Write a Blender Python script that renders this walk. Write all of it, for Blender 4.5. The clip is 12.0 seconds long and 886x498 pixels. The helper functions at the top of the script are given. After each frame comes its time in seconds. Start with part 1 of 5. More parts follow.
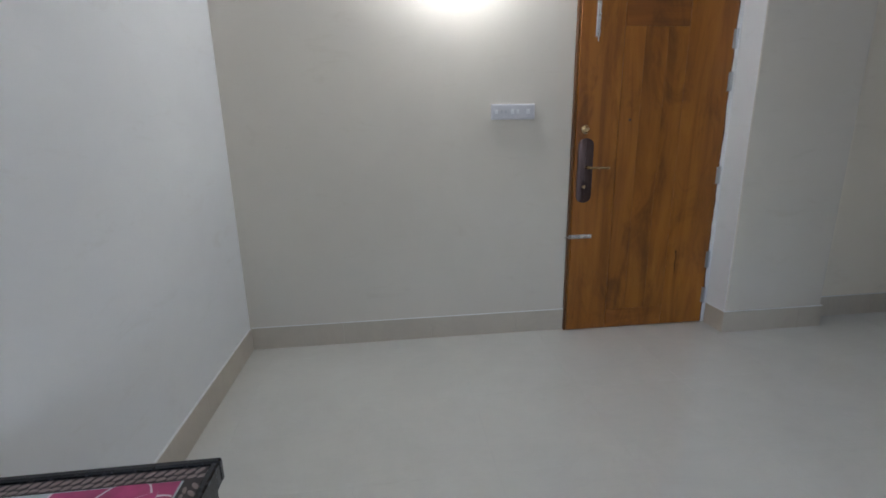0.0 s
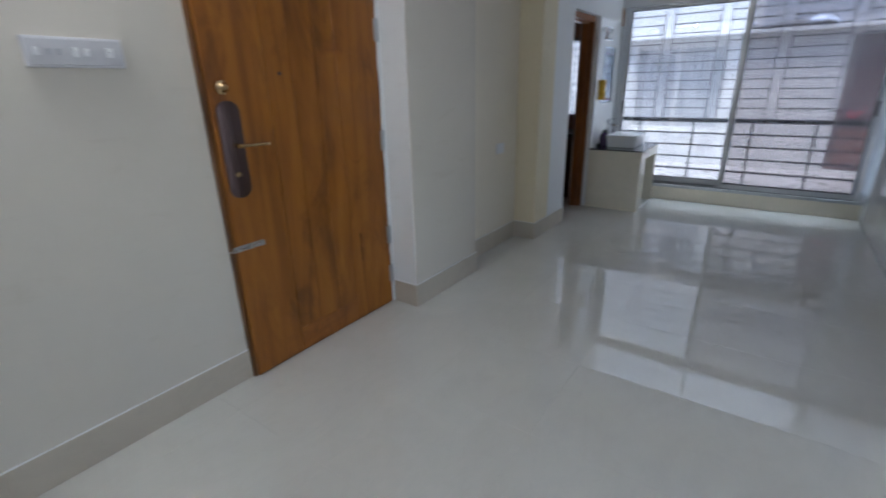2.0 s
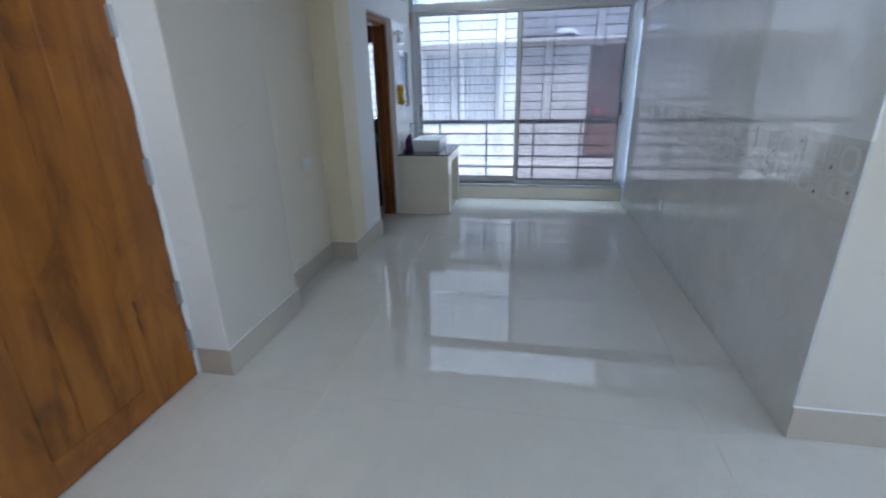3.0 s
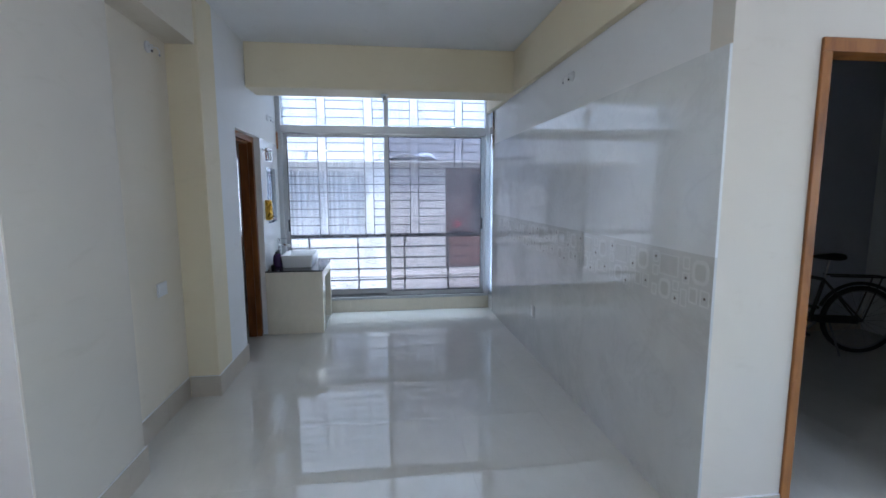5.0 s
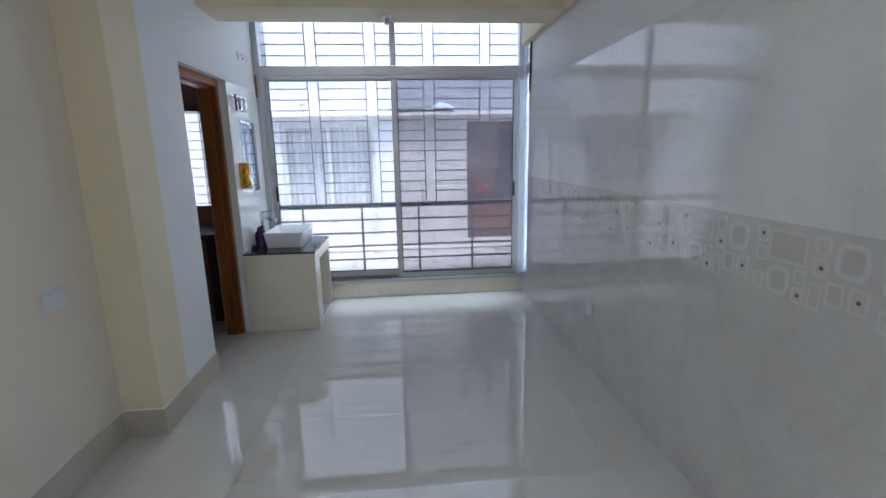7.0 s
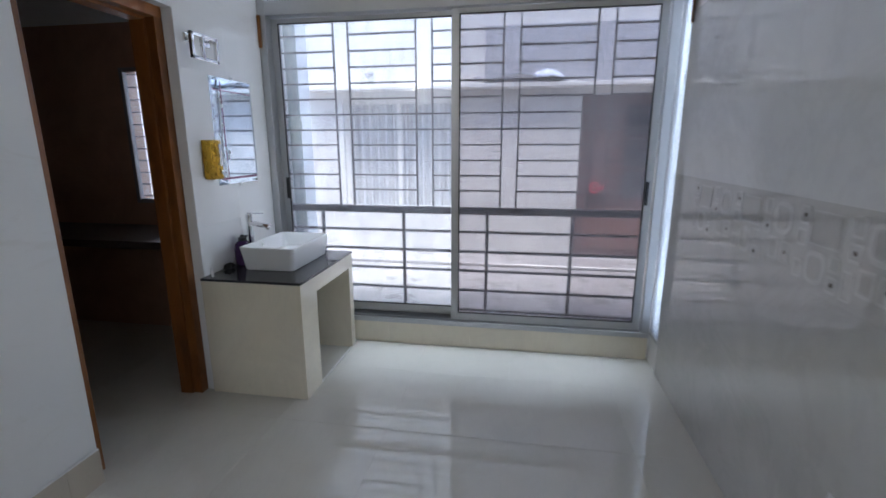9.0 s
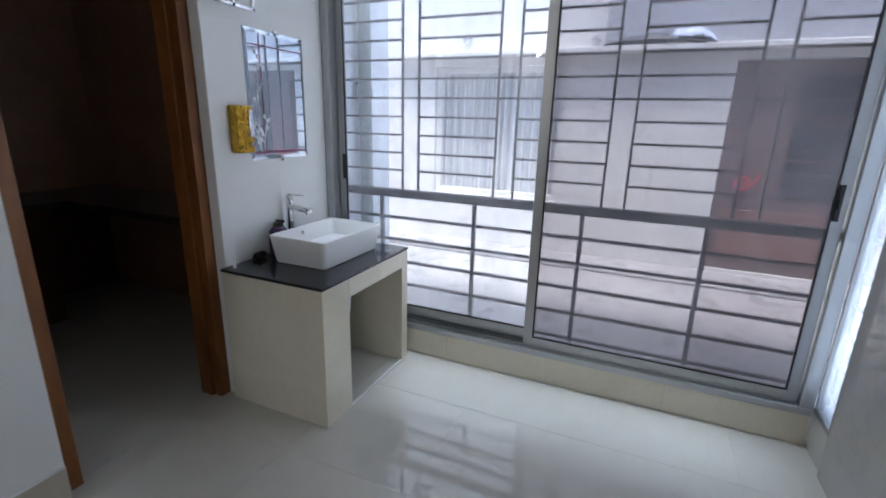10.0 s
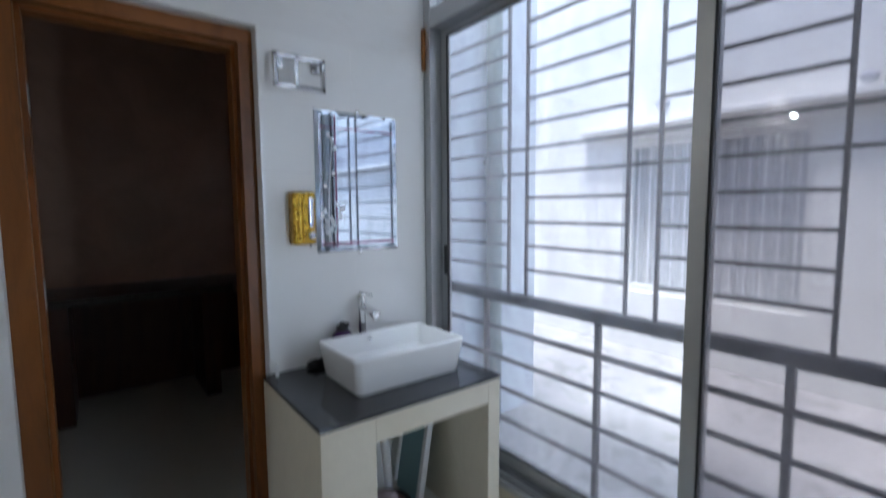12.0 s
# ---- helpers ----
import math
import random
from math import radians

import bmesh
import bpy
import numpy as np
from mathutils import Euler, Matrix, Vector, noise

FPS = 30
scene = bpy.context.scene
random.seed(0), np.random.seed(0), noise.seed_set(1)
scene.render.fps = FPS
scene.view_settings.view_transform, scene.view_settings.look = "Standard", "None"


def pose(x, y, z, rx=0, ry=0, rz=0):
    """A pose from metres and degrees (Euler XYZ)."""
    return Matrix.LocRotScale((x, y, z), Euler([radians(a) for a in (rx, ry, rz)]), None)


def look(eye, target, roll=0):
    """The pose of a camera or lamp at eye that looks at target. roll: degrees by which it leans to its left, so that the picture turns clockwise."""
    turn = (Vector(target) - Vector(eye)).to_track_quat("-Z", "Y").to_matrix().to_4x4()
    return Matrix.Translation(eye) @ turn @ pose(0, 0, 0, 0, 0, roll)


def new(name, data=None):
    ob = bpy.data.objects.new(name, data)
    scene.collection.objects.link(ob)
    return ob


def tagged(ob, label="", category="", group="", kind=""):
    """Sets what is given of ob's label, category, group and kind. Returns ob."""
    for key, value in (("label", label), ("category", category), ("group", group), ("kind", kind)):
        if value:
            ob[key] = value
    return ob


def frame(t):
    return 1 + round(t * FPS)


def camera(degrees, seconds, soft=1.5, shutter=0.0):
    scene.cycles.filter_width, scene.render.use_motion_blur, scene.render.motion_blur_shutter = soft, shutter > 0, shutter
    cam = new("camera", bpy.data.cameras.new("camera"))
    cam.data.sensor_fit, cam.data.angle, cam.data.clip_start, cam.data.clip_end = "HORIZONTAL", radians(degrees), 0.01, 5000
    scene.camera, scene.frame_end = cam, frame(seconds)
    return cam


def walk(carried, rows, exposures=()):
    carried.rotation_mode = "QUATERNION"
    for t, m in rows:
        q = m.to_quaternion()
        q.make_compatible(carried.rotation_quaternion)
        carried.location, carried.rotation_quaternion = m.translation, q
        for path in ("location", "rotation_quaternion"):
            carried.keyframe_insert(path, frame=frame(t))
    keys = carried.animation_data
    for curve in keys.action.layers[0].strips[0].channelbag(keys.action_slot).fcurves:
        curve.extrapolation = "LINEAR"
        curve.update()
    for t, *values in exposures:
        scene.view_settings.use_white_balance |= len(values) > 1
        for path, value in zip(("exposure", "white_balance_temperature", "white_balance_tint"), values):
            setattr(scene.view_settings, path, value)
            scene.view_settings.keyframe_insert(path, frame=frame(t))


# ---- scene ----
cam = camera(88.3, 12.0, 1.6, 0.3)
PATH = [
    (0, (0.54, 0.15, 1.441), (0.756, 2.077, 0.953), -1.1),
    (0.5, (0.462, 0.315, 1.4), (0.905, 2.192, 0.869), -1.7),
    (1, (0.528, 0.555, 1.416), (1.214, 2.34, 0.829), -3.4),
    (1.5, (0.63, 0.85, 1.445), (1.58, 2.49, 0.805), -3.2),
    (2, (0.692, 1.172, 1.444), (2.219, 2.27, 0.766), -1.3),
    (2.5, (0.836, 1.358, 1.471), (2.569, 2.081, 0.78), -0.9),
    (3, (1.034, 1.448, 1.49), (2.876, 1.8, 0.796), -1.3),
    (3.5, (1.047, 1.651, 1.549), (2.989, 1.489, 1.096), 0.2),
    (3.7, (1.022, 1.689, 1.547), (2.966, 1.42, 1.163), -0.9),
    (5.3, (1.212, 1.658, 1.539), (3.186, 1.425, 1.318), 0.3),
    (5.5, (1.28, 1.627, 1.544), (3.257, 1.446, 1.297), 1.0),
    (6, (1.502, 1.597, 1.545), (3.47, 1.441, 1.222), 0.4),
    (6.5, (1.833, 1.633, 1.55), (3.783, 1.459, 1.143), -1.7),
    (7, (2.234, 1.576, 1.514), (4.183, 1.404, 1.098), -1.1),
    (7.2, (2.402, 1.518, 1.532), (4.346, 1.352, 1.097), -0.3),
    (8.8, (3.771, 1.159, 1.433), (5.705, 1.398, 0.985), 0.0),
    (9, (3.942, 1.184, 1.425), (5.865, 1.506, 0.981), -0.1),
    (9.5, (4.29, 1.175, 1.44), (6.142, 1.78, 0.986), -0.1),
    (10, (4.66, 1.134, 1.404), (6.428, 1.898, 0.867), 1.5),
    (10.5, (5.067, 1.136, 1.325), (6.765, 1.849, 0.545), 1.4),
    (11, (5.376, 0.993, 1.294), (6.808, 2.124, 0.476), -0.5),
    (11.5, (5.524, 0.981, 1.239), (6.782, 2.355, 0.512), 1.6),
    (12, (5.619, 1.018, 1.387), (6.83, 2.599, 1.207), -0.4),
]
walk(cam, [(t, look(eye, target, roll)) for t, eye, target, roll in PATH],
     [(0, 1.84, 5800, 10), (2, 1.90, 5700, 9), (3.5, 2.30, 5250, 7), (5.5, 2.30, 5500, 9), (7, 2.30, 5750, 10), (9, 2.12, 6000, 11), (10.5, 2.08, 6000, 10), (12, 2.02, 5900, 9)])
SUN_POWER, TOP_POWER, BACK_POWER, WEST_POWER, BULB_GLOW = 1.85, 0.60, 7.5, 1.5, 150.0


# ---------------------------------------------------------------- light
world = bpy.data.worlds.new("sky")
scene.world = world
world.use_nodes = True
wn = world.node_tree
sky = wn.nodes.new("ShaderNodeTexSky")
sky.sky_type = "NISHITA"
sky.sun_disc = False
sky.sun_elevation = radians(72)
sky.sun_rotation = radians(258)
sky.air_density, sky.dust_density, sky.ozone_density = 1.0, 2.0, 1.2
wn.links.new(sky.outputs[0], wn.nodes["Background"].inputs[0])
wn.nodes["Background"].inputs[1].default_value = 0.15

sun = new("sun", bpy.data.lights.new("sun", "SUN"))
sun.data.energy, sun.data.angle, sun.data.color = SUN_POWER, radians(12), (1.0, 0.96, 0.9)
sun.matrix_world = look((0, 0, 0), (0.30, 0.06, -0.95))
sun.location = (9, 2, 12)

# sky light in the head of the sliding window and in the living room's window
top_light = new("window_sky_light", bpy.data.lights.new("window_sky_light", "AREA"))
top_light.data.shape, top_light.data.size, top_light.data.size_y = "RECTANGLE", 2.4, 0.08
top_light.data.energy, top_light.data.color = TOP_POWER, (0.80, 0.90, 1.0)
top_light.data.spread = radians(22)
top_light.matrix_world = look((6.945, 1.6, 2.84), (6.80, 1.6, 0.0))
back_light = new("living_room_window_light", bpy.data.lights.new("living_room_window_light", "AREA"))
back_light.data.shape, back_light.data.size, back_light.data.size_y = "RECTANGLE", 1.9, 1.3
back_light.data.energy, back_light.data.color = BACK_POWER, (0.9, 0.95, 1.0)
back_light.matrix_world = look((1.75, -3.62, 1.55), (1.75, 0, 1.55))

# added warm fill from the west for the counter's side; no such window is known
west_light = new("west_window_light", bpy.data.lights.new("west_window_light", "AREA"))
west_light.data.shape, west_light.data.size, west_light.data.size_y = "RECTANGLE", 1.2, 1.2
west_light.data.energy, west_light.data.color = WEST_POWER, (1.0, 0.93, 0.83)
west_light.matrix_world = look((-0.50, -0.85, 1.55), (3.0, -0.35, 1.45))

side_light = new("side_window_sky_light", bpy.data.lights.new("side_window_sky_light", "AREA"))
side_light.data.shape, side_light.data.size, side_light.data.size_y = "RECTANGLE", 0.16, 2.2
side_light.data.energy, side_light.data.color, side_light.data.spread = 0.75, (0.86, 0.94, 1.0), radians(100)
side_light.matrix_world = look((6.875, 0.255, 1.38), (6.60, 2.9, 1.30))

# ---------------------------------------------------------------- materials


def material(name):
    m = bpy.data.materials.new(name)
    m.use_nodes = True
    return m, m.node_tree.nodes, m.node_tree.links, m.node_tree.nodes["Principled BSDF"]


def coords(n, l, scale=(1, 1, 1)):
    tc, mp = n.new("ShaderNodeNewGeometry"), n.new("ShaderNodeMapping")
    mp.inputs["Scale"].default_value = scale
    l.new(tc.outputs["Position"], mp.inputs["Vector"])
    return mp.outputs[0]


def noise_at(n, l, vec, scale, detail=4, rough=0.55, warp=0.0):
    t = n.new("ShaderNodeTexNoise")
    t.inputs["Scale"].default_value = scale
    t.inputs["Detail"].default_value = detail
    t.inputs["Roughness"].default_value = rough
    t.inputs["Distortion"].default_value = warp
    l.new(vec, t.inputs["Vector"])
    return t.outputs["Fac"]


def ramp(n, l, fac, stops):
    r = n.new("ShaderNodeValToRGB")
    e = r.color_ramp.elements
    while len(e) < len(stops):
        e.new(0.5)
    for k, (p, c) in zip(e, stops):
        k.position, k.color = p, (*c, 1)
    l.new(fac, r.inputs[0])
    return r.outputs[0]


def mixed(n, l, a, b, fac, mode="MIX"):
    m = n.new("ShaderNodeMix")
    m.data_type, m.blend_type = "RGBA", mode
    for v, s in ((fac, 0), (a, 6), (b, 7)):
        if hasattr(v, "is_output"):
            l.new(v, m.inputs[s])
        else:
            m.inputs[s].default_value = v if s == 0 else (*v, 1)
    return m.outputs[2]


def relief(n, l, bsdf, height, strength, distance=0.002):
    b = n.new("ShaderNodeBump")
    b.inputs["Strength"].default_value, b.inputs["Distance"].default_value = strength, distance
    l.new(height, b.inputs["Height"])
    l.new(b.outputs[0], bsdf.inputs["Normal"])


def rough_from(n, l, bsdf, fac, lo, hi):
    r = n.new("ShaderNodeMapRange")
    r.inputs["From Min"].default_value, r.inputs["From Max"].default_value = 0.3, 0.7
    r.inputs["To Min"].default_value, r.inputs["To Max"].default_value = lo, hi
    l.new(fac, r.inputs["Value"])
    l.new(r.outputs[0], bsdf.inputs["Roughness"])


def shade(c, k):
    return tuple(min(1, v * k) for v in c)


def plain(name, c, rough=0.5, metal=0.0, grain=60, vary=0.06, bump=0.1, stain=1.3, spec=0.5):
    """A painted, moulded or cast surface: fine grain over broad, soft unevenness."""
    m, n, l, b = material(name)
    v = coords(n, l)
    broad, fine = noise_at(n, l, v, stain, 5, 0.6), noise_at(n, l, v, grain, 3)
    base = ramp(n, l, broad, [(0.3, shade(c, 1 - vary)), (0.7, shade(c, 1 + vary))])
    l.new(mixed(n, l, base, ramp(n, l, fine, [(0.3, shade((1, 1, 1), 1 - vary)), (0.7, (1, 1, 1))]), 0.5, "MULTIPLY"), b.inputs["Base Color"])
    rough_from(n, l, b, fine, max(0.02, rough - 0.05), min(1, rough + 0.05))
    b.inputs["Metallic"].default_value = metal
    b.inputs["Specular IOR Level"].default_value = spec
    if bump:
        relief(n, l, b, fine, bump, 0.001)
    return m


def wall_paint(name, c, rough=0.62):
    m, n, l, b = material(name)
    v = coords(n, l)
    broad, mid, fine = noise_at(n, l, v, 0.7, 6, 0.6, 0.4), noise_at(n, l, v, 9, 4), noise_at(n, l, v, 220, 2)
    base = ramp(n, l, broad, [(0.28, shade(c, 0.95)), (0.72, shade(c, 1.03))])
    scuff = noise_at(n, l, coords(n, l, (1, 1, 3.5)), 3.2, 8, 0.7, 0.8)
    base = mixed(n, l, base, ramp(n, l, scuff, [(0.3, (0.93, 0.92, 0.9)), (0.42, (1, 1, 1))]), 0.7, "MULTIPLY")
    l.new(base, b.inputs["Base Color"])
    rough_from(n, l, b, mid, rough - 0.07, rough + 0.07)
    b.inputs["Specular IOR Level"].default_value = 0.3
    relief(n, l, b, mixed(n, l, mid, fine, 0.4), 0.16, 0.003)
    return m


def glazed(name, c, rough=0.05, cloud=0.05, vein=0.04, wave=0.05):
    """Polished or glazed tile: clouded body, faint veins, each piece a little different, a slightly uneven gloss."""
    m, n, l, b = material(name)
    v = coords(n, l)
    info = n.new("ShaderNodeObjectInfo")
    broad, veins = noise_at(n, l, v, 2.3, 6, 0.62, 0.9), noise_at(n, l, coords(n, l, (1, 2.4, 1)), 1.4, 9, 0.7, 1.6)
    base = ramp(n, l, broad, [(0.3, shade(c, 1 - cloud)), (0.7, shade(c, 1 + cloud))])
    base = mixed(n, l, base, ramp(n, l, veins, [(0.46, (1, 1, 1)), (0.5, shade((1, 1, 1), 1 - vein)), (0.54, (1, 1, 1))]), 1.0, "MULTIPLY")
    base = mixed(n, l, base, ramp(n, l, info.outputs["Random"], [(0.0, (0.993, 0.993, 0.993)), (1.0, (1, 1, 1))]), 1.0, "MULTIPLY")
    l.new(base, b.inputs["Base Color"])
    smear = noise_at(n, l, v, 5, 6, 0.65, 0.6)
    rough_from(n, l, b, smear, rough, rough + 0.05)
    relief(n, l, b, noise_at(n, l, v, 3.5, 2), wave, 0.004)
    return m


def timber(name, dark, mid, light, along="z", rough=0.36, scale=1.0):
    m, n, l, b = material(name)
    s = {"z": (7, 7, 0.8), "x": (0.8, 7, 7), "y": (7, 0.8, 7)}[along]
    v = coords(n, l, tuple(k * scale for k in s))
    info = n.new("ShaderNodeObjectInfo")
    shift = n.new("ShaderNodeVectorMath")
    shift.operation = "MULTIPLY_ADD"
    l.new(info.outputs["Random"], shift.inputs[0])
    shift.inputs[1].default_value = (7, 5, 3)
    l.new(v, shift.inputs[2])
    v = shift.outputs[0]
    broad, grain, pore = noise_at(n, l, v, 0.9, 5, 0.6, 1.6), noise_at(n, l, v, 3.4, 8, 0.7, 0.8), noise_at(n, l, v, 26, 3)
    base = ramp(n, l, broad, [(0.25, dark), (0.5, mid), (0.78, light)])
    base = mixed(n, l, base, ramp(n, l, grain, [(0.3, (0.62, 0.57, 0.5)), (0.5, (0.95, 0.95, 0.95)), (0.8, (1, 1, 1))]), 0.3, "MULTIPLY")
    base = mixed(n, l, base, ramp(n, l, info.outputs["Random"], [(0.0, (0.78, 0.75, 0.7)), (1.0, (1.0, 1.0, 1.0))]), 1.0, "MULTIPLY")
    base = mixed(n, l, base, ramp(n, l, pore, [(0.32, (0.78, 0.74, 0.7)), (0.45, (1, 1, 1))]), 0.35, "MULTIPLY")
    knots = noise_at(n, l, coords(n, l, (2.2, 2.2, 0.8)), 2.4, 7, 0.65, 1.1)
    base = mixed(n, l, base, ramp(n, l, knots, [(0.34, (0.45, 0.38, 0.30)), (0.5, (1, 1, 1))]), 0.62, "MULTIPLY")
    l.new(base, b.inputs["Base Color"])
    rough_from(n, l, b, grain, rough - 0.07, rough + 0.12)
    relief(n, l, b, pore, 0.15, 0.001)
    return m


def metal(name, c, rough, grain=40):
    return plain(name, c, rough, 1.0, grain, 0.08, 0.05)


def clear_glass(name, tint, haze=0.06):
    """A thin pane: see-through, with a mirror-like skin and a dusty film that doubles as glare haze."""
    m, n, l, b = material(name)
    out = n["Material Output"]
    # the translucent film puts the window's veiling glare into the glass
    clear, gloss, dust_haze = n.new("ShaderNodeBsdfTransparent"), n.new("ShaderNodeBsdfGlossy"), n.new("ShaderNodeBsdfTranslucent")
    clear.inputs[0].default_value = (*tint, 1)
    gloss.inputs["Roughness"].default_value = 0.01
    dust_haze.inputs[0].default_value = (0.75, 0.76, 0.8, 1)
    lw, pw, sc = n.new("ShaderNodeLayerWeight"), n.new("ShaderNodeMath"), n.new("ShaderNodeMath")
    pw.operation, pw.inputs[1].default_value = "POWER", 4.5
    sc.operation, sc.inputs[1].default_value, sc.inputs[2].default_value = "MULTIPLY_ADD", 0.85, 0.035
    l.new(lw.outputs["Facing"], pw.inputs[0])
    l.new(pw.outputs[0], sc.inputs[0])
    a, d = n.new("ShaderNodeMixShader"), n.new("ShaderNodeMixShader")
    smear = noise_at(n, l, coords(n, l, (1, 1, 0.4)), 4, 6, 0.65, 0.5)
    k = n.new("ShaderNodeMapRange")
    k.inputs["From Min"].default_value, k.inputs["From Max"].default_value = 0.35, 0.75
    k.inputs["To Min"].default_value, k.inputs["To Max"].default_value = haze * 0.3, haze
    l.new(smear, k.inputs["Value"])
    l.new(k.outputs[0], a.inputs[0])
    l.new(clear.outputs[0], a.inputs[1])
    l.new(dust_haze.outputs[0], a.inputs[2])
    l.new(sc.outputs[0], d.inputs[0])
    l.new(a.outputs[0], d.inputs[1])
    l.new(gloss.outputs[0], d.inputs[2])
    l.new(d.outputs[0], out.inputs[0])
    return m


def glow(name, c, power):
    m, n, l, b = material(name)
    b.inputs["Base Color"].default_value = (0.9, 0.9, 0.9, 1)
    b.inputs["Emission Color"].default_value = (*c, 1)
    b.inputs["Emission Strength"].default_value = power
    return m


CREAM = wall_paint("cream_wall_paint", (0.765, 0.695, 0.575))
BEIGE = wall_paint("beige_wall_paint", (0.645, 0.595, 0.515))
WHITE = wall_paint("white_wall_paint", (0.79, 0.785, 0.775))
CEIL = wall_paint("ceiling_paint", (0.80, 0.80, 0.79), 0.8)
YELLOW = wall_paint("ivory_wall_paint", (0.77, 0.68, 0.49))
FLOOR = glazed("polished_floor_tile", (0.66, 0.642, 0.588), 0.008, 0.03, 0.02, 0.006)
FLOOR.node_tree.nodes["Principled BSDF"].inputs["Specular IOR Level"].default_value = 0.9
GROUT = plain("grout", (0.60, 0.595, 0.56), 0.5)
SKIRT = glazed("beige_skirting_tile", (0.52, 0.46, 0.375), 0.3, 0.05, 0.03)
TILE_UP = glazed("pale_wall_tile", (0.77, 0.78, 0.775), 0.035, 0.04, 0.05, 0.03)
TILE_LOW = glazed("grey_wall_tile", (0.60, 0.60, 0.585), 0.035, 0.07, 0.06, 0.03)
TILE_BAND = glazed("patterned_wall_tile", (0.615, 0.615, 0.60), 0.04, 0.05, 0.05, 0.03)
TILE_MOTIF = glazed("white_tile_motif", (0.69, 0.69, 0.675), 0.03, 0.02, 0.0)
TILE_GREY = glazed("grey_tile_motif", (0.575, 0.57, 0.55), 0.04, 0.08, 0.02)
TILE_DOT = plain("dark_tile_dot", (0.14, 0.115, 0.10), 0.2)
for gm in (TILE_UP, TILE_LOW, TILE_BAND, TILE_MOTIF, TILE_GREY):
    gm.node_tree.nodes["Principled BSDF"].inputs["Specular IOR Level"].default_value = 0.85
WHITE_TILE = glazed("white_glazed_tile", (0.84, 0.84, 0.83), 0.04, 0.02, 0.0, 0.16)
CTR_TILE = glazed("cream_counter_tile", (0.74, 0.68, 0.55), 0.07, 0.04, 0.03)
CTR_TILE.node_tree.nodes["Principled BSDF"].inputs["Specular IOR Level"].default_value = 0.8
TEAK = timber("varnished_teak", (0.17, 0.054, 0.005), (0.305, 0.107, 0.010), (0.40, 0.152, 0.017))
TEAK_X = timber("varnished_teak_crosswise", (0.15, 0.046, 0.006), (0.28, 0.094, 0.011), (0.38, 0.140, 0.018), "x")
TEAK_EDGE = timber("dark_teak_edge", (0.09, 0.032, 0.006), (0.15, 0.056, 0.010), (0.22, 0.088, 0.016))
FRAME_WOOD = timber("orange_brown_frame_wood", (0.18, 0.062, 0.012), (0.30, 0.115, 0.022), (0.39, 0.16, 0.036))
ALU = metal("brushed_aluminium", (0.50, 0.51, 0.52), 0.42)
# darker copy of the aluminium, with the track's shade in its colour
ALU_DARK = metal("shaded_aluminium_track", (0.32, 0.32, 0.33), 0.45)
STEEL = plain("painted_grille_steel", (0.12, 0.11, 0.12), 0.5, 0.2, 90, 0.2)
CHROME = metal("chrome", (0.75, 0.75, 0.76), 0.09)
BRONZE = metal("aged_bronze", (0.13, 0.092, 0.088), 0.48, 90)
BRASS = metal("worn_brass", (0.55, 0.40, 0.22), 0.25)
GRANITE = plain("black_granite", (0.035, 0.036, 0.042), 0.07, 0.0, 240, 0.5, 0.0, 8)
CERAMIC = plain("white_ceramic", (0.86, 0.86, 0.86), 0.06, 0.0, 30, 0.01, 0.0)
PLASTIC = plain("white_plastic", (0.74, 0.74, 0.75), 0.35, 0.0, 90, 0.03)
GREY_PLASTIC = plain("grey_plastic", (0.45, 0.45, 0.48), 0.4)
BLACK = plain("black_plastic", (0.02, 0.02, 0.022), 0.45, 0.0, 120, 0.2)
RUBBER = plain("black_rubber", (0.018, 0.018, 0.018), 0.7, 0.0, 150, 0.2, 0.4)
GLASS = clear_glass("window_glass", (0.85, 0.87, 0.89), 0.28)
# heavier haze and a blue tint give the side pane its bright glow
GLASS_HAZY = clear_glass("dusty_side_glass", (0.86, 0.93, 1.0), 0.40)
GLASS_GREY = clear_glass("tinted_window_glass", (0.58, 0.575, 0.59), 0.18)
KBROWN = glazed("dark_brown_kitchen_tile", (0.40, 0.245, 0.17), 0.3, 0.15, 0.05)
OUT_WALL = wall_paint("weathered_outer_paint", (0.73, 0.72, 0.695), 0.85)
OUT_SHADED = wall_paint("grey_outer_plaster", (0.42, 0.43, 0.46), 0.85)
OUT_GROUND = plain("wet_concrete", (0.45, 0.432, 0.425), 0.3, 0.0, 5, 0.16, 0.2, 1.2)
OUT_DOOR = plain("dark_mauve_painted_steel", (0.13, 0.078, 0.078), 0.45, 0.0, 50, 0.1)

# ---------------------------------------------------------------- building helpers
ORIGIN = {}


def thing(name, at, label, category, group="", kind=""):
    e = new(name)
    e.location = at
    e.empty_display_size = 0.1
    ORIGIN[e.name] = Vector(at)
    return tagged(e, label, category, group, kind)


def part(name, bm, mat, parent=None, label="", smooth=False):
    """Links a bmesh, given in world metres, as one mesh object under parent."""
    me = bpy.data.meshes.new(name)
    if parent is not None:
        bmesh.ops.translate(bm, vec=-ORIGIN[parent.name], verts=bm.verts)
    bmesh.ops.recalc_face_normals(bm, faces=bm.faces)
    bm.to_mesh(me)
    bm.free()
    if smooth:
        for p in me.polygons:
            p.use_smooth = True
        me.set_sharp_from_angle(angle=radians(38))
    me.materials.append(mat)
    ob = new(name, me)
    if parent is not None:
        ob.parent = parent
        ORIGIN[ob.name] = ORIGIN[parent.name]
    else:
        ORIGIN[ob.name] = Vector()
    return tagged(ob, label)


